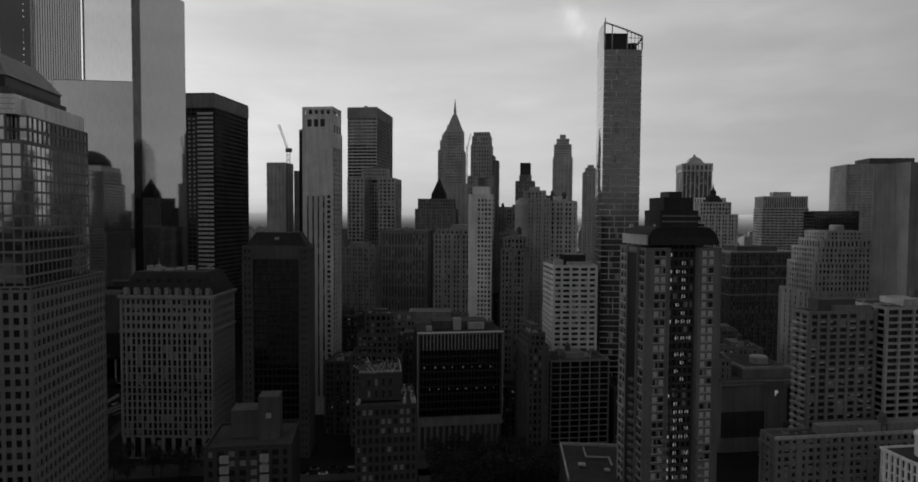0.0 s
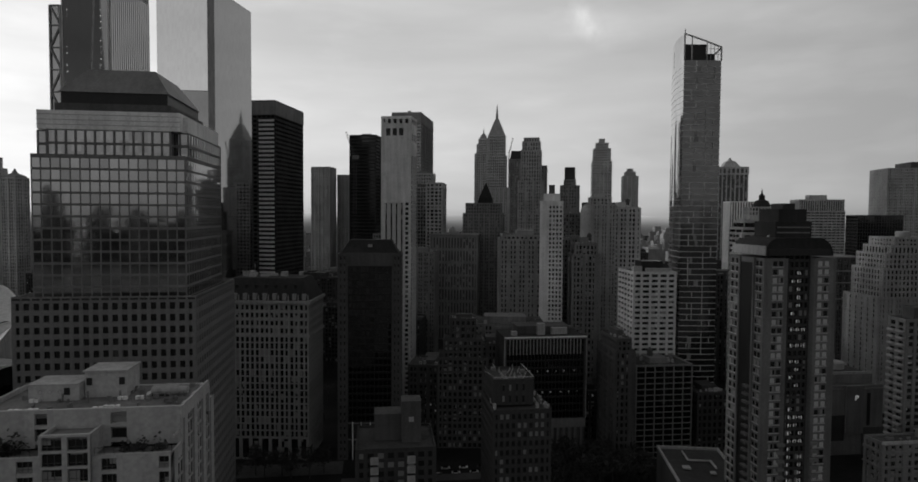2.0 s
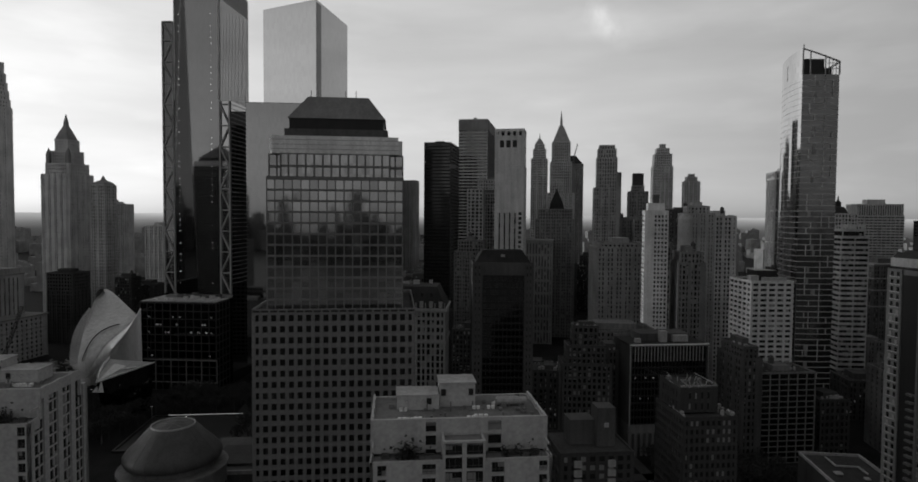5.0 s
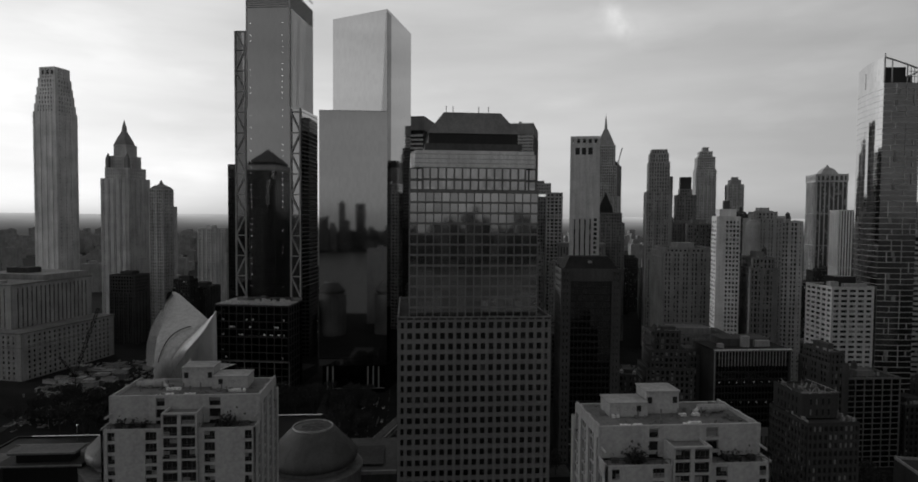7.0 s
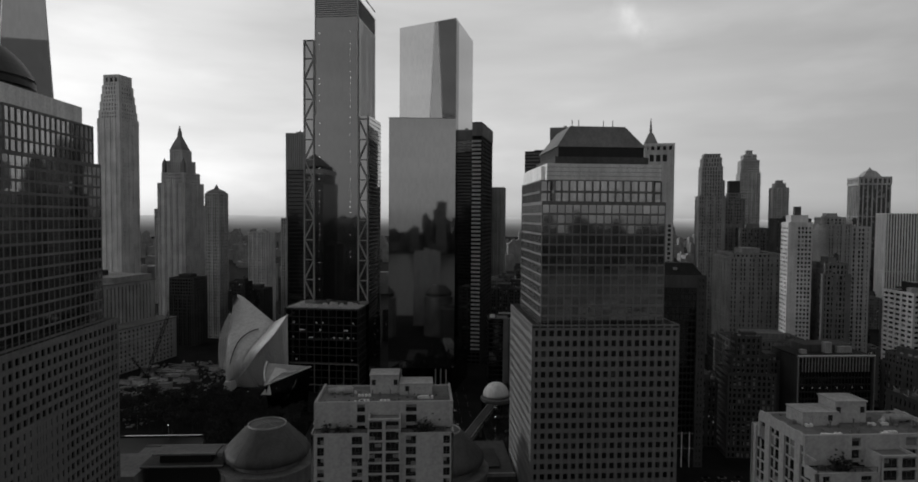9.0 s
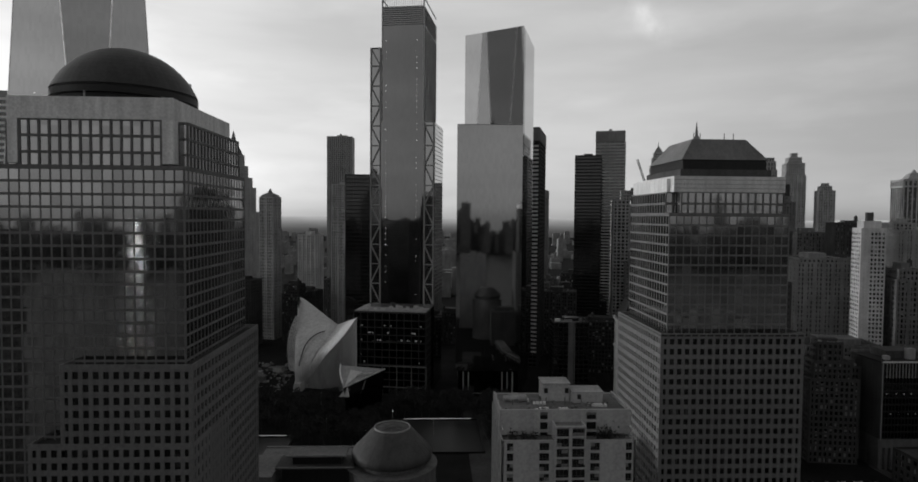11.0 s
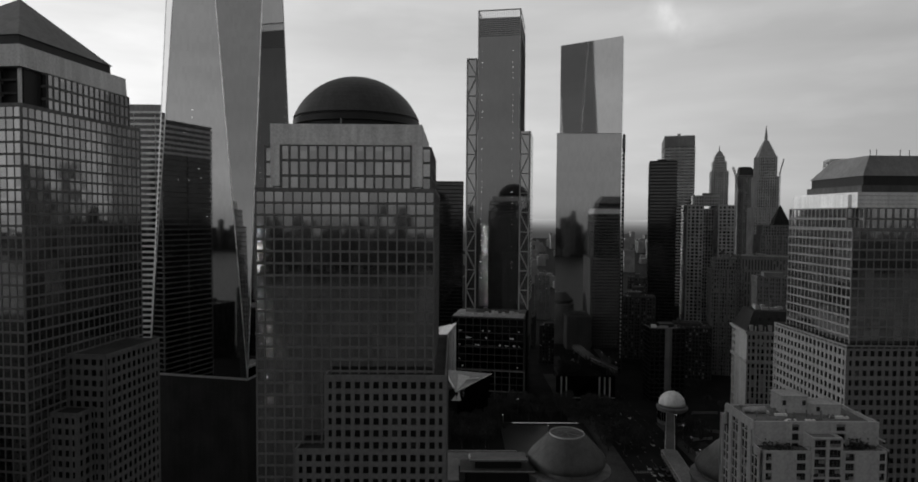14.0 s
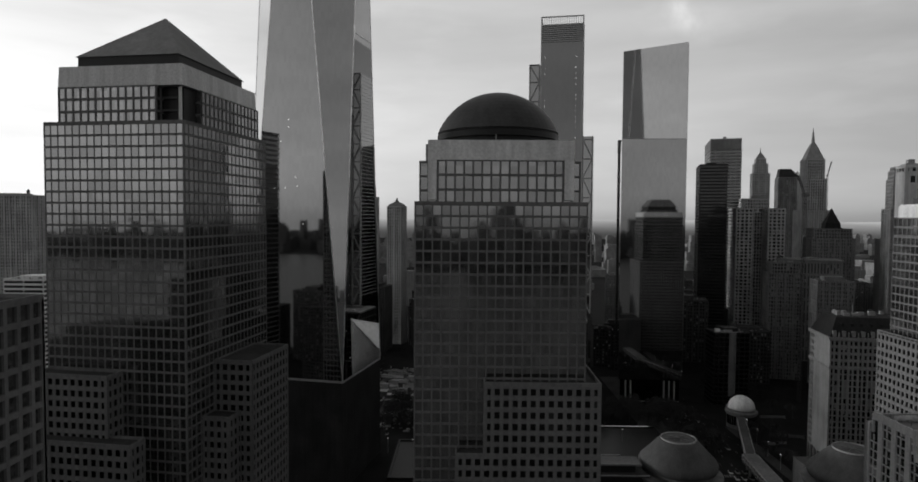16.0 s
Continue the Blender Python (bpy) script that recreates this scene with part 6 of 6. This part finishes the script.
def leaf_mesh(name, seed, radius, height, count):
    rnd, g = random.Random(seed), Geo()
    lobes = [(Vector((rnd.gauss(0, 0.45), rnd.gauss(0, 0.45), rnd.uniform(-0.4, 0.5))) * radius, rnd.uniform(0.45, 0.7) * radius) for _ in range(7)]
    for _ in range(count):
        c, r = rnd.choice(lobes)
        d = Vector((rnd.gauss(0, 1), rnd.gauss(0, 1), rnd.gauss(0, 1))).normalized() * r * rnd.uniform(0.6, 1.05)
        p = c + d + Vector((0, 0, height))
        q = Vector((rnd.gauss(0, 1), rnd.gauss(0, 1), rnd.gauss(0, 1))).normalized() * rnd.uniform(0.25, 0.55)
        w = q.cross(Vector((rnd.gauss(0, 1), rnd.gauss(0, 1), rnd.gauss(0, 1)))).normalized() * rnd.uniform(0.2, 0.4)
        k = len(g.v)
        g.v += [tuple(p - q), tuple(p + w), tuple(p + q), tuple(p - w)]
        g.f.append((k, k + 1, k + 2, k + 3))
    return g.mesh(name, LEAF)


def trunk_mesh(height):
    g = Geo().lathe([(0.32, 0), (0.24, height * 0.5), (0.12, height)], 8)
    for k in range(5):
        a = 2.4 * k
        g.bar((0, 0, height * (0.5 + 0.08 * k)), (1.6 * math.cos(a), 1.6 * math.sin(a), height * (0.75 + 0.08 * k)), 0.12)
    return g.mesh("trunk", BARK)


CROWNS = [leaf_mesh("crown", s, 4.6, 7.8, 620) for s in (1, 2, 3)]
TRUNK = trunk_mesh(7.0)
rnd = random.Random(77)


def tree(x, y, group):
    ob = thing("tree", "dark leafy street tree with a rounded crown", "tree", x, y, 0, rnd.uniform(0, 360), group)
    s = rnd.uniform(0.8, 1.25)
    ob.scale = (s, s, s)
    part("trunk", TRUNK, None, ob)
    part("crown", rnd.choice(CROWNS), None, ob)


def clear(x, y):
    return not any(abs(x - a) < 33 and abs(y - b) < 33 for a, b in ((-233, 384), (-356, 352)))


for i in range(24):
    for j in range(11):
        x, y = -398 + i * 9.6 + rnd.uniform(-2.5, 2.5), 366 + j * 9.2 + rnd.uniform(-2.5, 2.5)
        if clear(x, y) and not (-305 < x < -265 and y > 420) and not (x < -372 and y < 400) and x < -170:
            tree(x, y, "memorial plaza trees")
for i in range(10):
    for j in range(4):
        tree(32 + i * 6.2 + rnd.uniform(-2, 2), 272 + j * 12 + rnd.uniform(-3, 3), "park trees")
for i in range(9):
    tree(-125 + i * 7 + rnd.uniform(-2, 2), 306 + rnd.uniform(-6, 6), "avenue trees")
for i in range(10):
    tree(-150 + rnd.uniform(-8, 30), 330 + i * 8, "avenue trees")

# parked cars
def car_meshes(k):
    body = Geo().loft([[(x, y, z) for x, y in ((-0.9, -2.2), (0.9, -2.2), (0.9, 2.2), (-0.9, 2.2))] for z in (0.35, 0.9)])
    cabin = Geo().prism([(-0.8, -1.2), (0.8, -1.2), (0.8, 1.5), (-0.8, 1.5)], 0.9, 1.45, [(-0.65, -0.7), (0.65, -0.7), (0.65, 1.1), (-0.65, 1.1)])
    wheel = Geo().loft([[(x, 0.33 * math.cos(i * math.pi / 6), 0.33 * math.sin(i * math.pi / 6)) for i in range(12)] for x in (-0.1, 0.1)])
    return body.mesh("body", k), cabin.mesh("cabin", SMOKE), wheel.mesh("wheel", BLACK)


PAINTS = [car_meshes(m) for m in (PALE, DARK, MID, WHITE)]


def car(x, y, yaw, group):
    i = rnd.randrange(4)
    body, cabin, wheel = PAINTS[i]
    ob = thing("car", ("pale grey", "dark", "grey", "white")[i] + " car parked at the kerb", "car", x, y, 0, yaw, group)
    part("body", body, None, ob)
    part("cabin", cabin, None, ob)
    for a, b in ((-0.85, -1.4), (0.85, -1.4), (-0.85, 1.4), (0.85, 1.4)):
        part("wheel", wheel, None, ob, at=pose(a, b, 0.33))


# avenue: pavements with kerbs, lane lines
PAVING = masonry("paving_stone", 0.06, 0.9, 0.25)
for name, x0, x1, y0, y1 in (("pavement_1", -212, -192, 300, 560), ("pavement_2", -149, -141, 260, 420), ("pavement_3", -141, -60, 306, 322), ("pavement_4", -60, 30, 292, 300), ("pavement_5", -410, -404, 380, 560), ("pavement_6", 24, 30, 262, 330)):
    setting(name, Geo().box(x0, x1, y0, y1, 0.0, 0.16), PAVING, "raised grey paving along the avenue", "pavement")
lines = Geo()
for i in range(40):
    for x in (-188, -181, -174, -162, -155):
        if (i + int(x)) % 3:
            lines.box(x - 0.12, x + 0.12, 270 + i * 7, 273.4 + i * 7, 0.004, 0.02)
for i in range(30):
    lines.box(-140 + i * 6.4, -137 + i * 6.4, 287.8, 288.1, 0.004, 0.02)
for k in range(8):
    lines.box(-190 + k * 1.5, -189.2 + k * 1.5, 330, 333.4, 0.004, 0.02)
setting("lane_lines", lines, MID, "worn white lane lines on the avenue", "road marking", "stuff")
# road barriers and site hoardings
for i, (x, y, w, yaw) in enumerate(((-128, 384, 14, 10), (-112, 398, 18, -14), (-118, 414, 10, 70), (-98, 372, 16, -9), (-104, 440, 20, 0), (-120, 470, 16, 12), (-86, 410, 12, 80), (-168, 398, 12, 84), (-170, 440, 16, 86))):
    ob = thing("site_fence", "pale site hoarding beside the avenue", "fence", x, y, 0, yaw, "avenue hoardings")
    part("panel", Geo().box(-w / 2, w / 2, -0.1, 0.1, 0.3, 2.4), (PALE, MID, WHITE)[i % 3], ob)
    for u in (-w / 2, 0, w / 2):
        part("foot", Geo().box(u - 0.15, u + 0.15, -0.6, 0.6, 0, 0.3), MID, ob)
for i in range(16):
    x, y = -132 + rnd.uniform(0, 60), 350 + i * 13
    tree(x, y, "avenue trees")
for i in range(12):
    car(-187 + (i % 4) * 7.2, 372 + (i // 4) * 31 + rnd.uniform(-6, 6), rnd.uniform(-4, 4), "cars on the avenue")

# street lamps
for i in range(20):
    x, y = (-392 + i * 14.4, 362 + (i * 37) % 96) if i < 12 else (-150 + (i - 12) * 3, 320 + (i - 12) * 22)
    ob = thing("street_lamp", "slim street lamp with a small glowing head", "street lamp", x, y, group="plaza lamps")
    post = part("post", Geo().lathe([(0.14, 0), (0.08, 9.5)], 8), STEEL, ob)
    part("lamp_head", Geo().box(-0.2, 0.2, -0.2, 0.2, 9.5, 9.8), LAMP, post)


for i in range(14):
    car(-180 + (i % 5) * 4.2, 318 + (i // 5) * 9, rnd.uniform(-6, 6), "cars on the avenue")
for i in range(12):
    car(-40 + i * 4.6, 300 + (i % 2) * 6, 90 + rnd.uniform(-4, 4), "cars by the park")
for i in range(10):
    car(-404 + (i % 2) * 7, 380 + i * 16, rnd.uniform(-5, 5), "cars up the street")

# building site: cabins, stacks, crane
for i in range(34):
    x, y = -438 + rnd.random() * 81, 498 + rnd.random() * 75
    if x > -385 and y < 540:
        continue
    ob = thing("site_cabin", "pale box cabin on the building site", "cabin", x, y, 0, -16 + rnd.uniform(-5, 5), "site cabins")
    w, d, h = rnd.uniform(2.5, 7), rnd.uniform(2, 4), rnd.uniform(2, 5.5)
    part("box", Geo().box(-w, w, -d, d, 0, h), rnd.choice((PALE, MID, WHITE, MID)), ob)
    part("roof", Geo().box(-w - 0.2, w + 0.2, -d - 0.2, d + 0.2, h, h + 0.25), rnd.choice((PALE, MID)), ob)
for i in range(22):
    x, y = -412 + rnd.random() * 30, 420 + rnd.random() * 150
    ob = thing("site_cabin", "pale box cabin along the street", "cabin", x, y, 0, rnd.uniform(-12, 12), "street cabins")
    w, d, h = rnd.uniform(1.5, 5), rnd.uniform(2, 5), rnd.uniform(2, 6)
    part("box", Geo().box(-w, w, -d, d, 0, h), rnd.choice((PALE, MID, BROWN)), ob)
    part("roof", Geo().box(-w - 0.2, w + 0.2, -d - 0.2, d + 0.2, h, h + 0.25), rnd.choice((PALE, MID)), ob)


litter = Geo()
for _ in range(420):
    x, y = (rnd.uniform(-440, -362), rnd.uniform(470, 585)) if rnd.random() < 0.7 else (rnd.uniform(-410, -372), rnd.uniform(400, 500))
    w, d, h = rnd.uniform(0.4, 5), rnd.uniform(0.3, 1.6), rnd.uniform(0.2, 1.4)
    if rnd.random() < 0.5:
        w, d = d, w
    litter.box(x, x + w, y, y + d, 0, h)
setting("site_litter", litter, STEEL, "pale planks, pipes and pallets strewn over the building site", "building rubble", "stuff")


def lattice(g, a, b, w, n):
    a, b = Vector(a), Vector(b)
    d = (b - a).normalized()
    s = d.cross(Vector((0, 0, 1)) if abs(d.z) < 0.9 else Vector((1, 0, 0))).normalized() * w / 2
    u = s.cross(d).normalized() * w / 2
    rails = [s + u, s - u, -s - u, -s + u]
    for r in rails:
        g.bar(a + r, b + r, 0.22)
    for k in range(n):
        p, q = a.lerp(b, k / n), a.lerp(b, (k + 1) / n)
        for i in range(4):
            g.bar(p + rails[i], q + rails[(i + 1) % 4], 0.14)
    return g


ob = thing("crawler_crane", "dark lattice boom crane on the building site", "crane", -424, 520)
part("boom", lattice(Geo(), (0, 0, 4), (20, 0, 60), 1.8, 18), BLACK, ob)
part("cab", Geo().box(-3, 3, -2, 2, 1.2, 4.4), BLACK, ob)
part("track", Geo().box(-3.6, 3.6, -3.2, -1.8, 0, 1.2), BLACK, ob)
part("track", Geo().box(-3.6, 3.6, 1.8, 3.2, 0, 1.2), BLACK, ob)
part("mast", lattice(Geo(), (0, 0, 4), (-12, 0, 20), 1.2, 6), BLACK, ob)
ob = thing("tower_crane", "pale luffing tower crane above the city towers", "crane", -60, 484)
part("tower", lattice(Geo(), (0, 0, 0), (0, 0, 176), 2.2, 50), BROWN, ob)
part("jib", lattice(Geo(), (0, 0, 174), (-7, 0, 194), 1.2, 10), BROWN, ob)
part("counter_jib", Geo().box(-2, 2.6, -1.2, 1.2, 173, 176), MID, ob)
ob = thing("tower_crane", "pale luffing tower crane beside the spire", "crane", 123, 770)
part("tower", lattice(Geo(), (0, 0, 0), (0, 0, 212), 1.6, 54), MID, ob)
part("jib", lattice(Geo(), (0, 0, 210), (5, 0, 229), 0.9, 12), MID, ob)

# lower city between the towers
rnd = random.Random(5)


def infill(x, y):
    """Clear of the streets, the plaza and the river side."""
    return y > 300 and not (-470 < x < -60 and y < 600) and not (20 < x < 95 and y < 325)


for i in range(118):
    x, y = rnd.uniform(-420, 640), rnd.uniform(300, 900)
    if not infill(x, y):
        continue
    h = rnd.uniform(18, 52) + max(0, (y - 480)) * 0.07
    w, d = rnd.uniform(16, 30), rnd.uniform(16, 28)
    t = tw("city_block", "low " + ("dark brick", "grey stone", "brown brick")[i % 3] + " city block among the towers", x, y, w, d, h, -14, wall=(DARK, TERRA, BROWN)[i % 3], bay=2.8, floor=3.5)
    nx, nz = round(w / 2.8), round(h / 3.5)
    for _ in range(3):
        u, v = -w / 2 + (rnd.randrange(nx) + 0.5) * w / nx, (rnd.randrange(1, nz) + 0.5) * h / nz
        t.g("lit_pane", DIM).box(u - 0.5, u + 0.5, -d / 2 + 0.28, -d / 2 + 0.34, v - 0.6, v + 0.5)
    t.done()
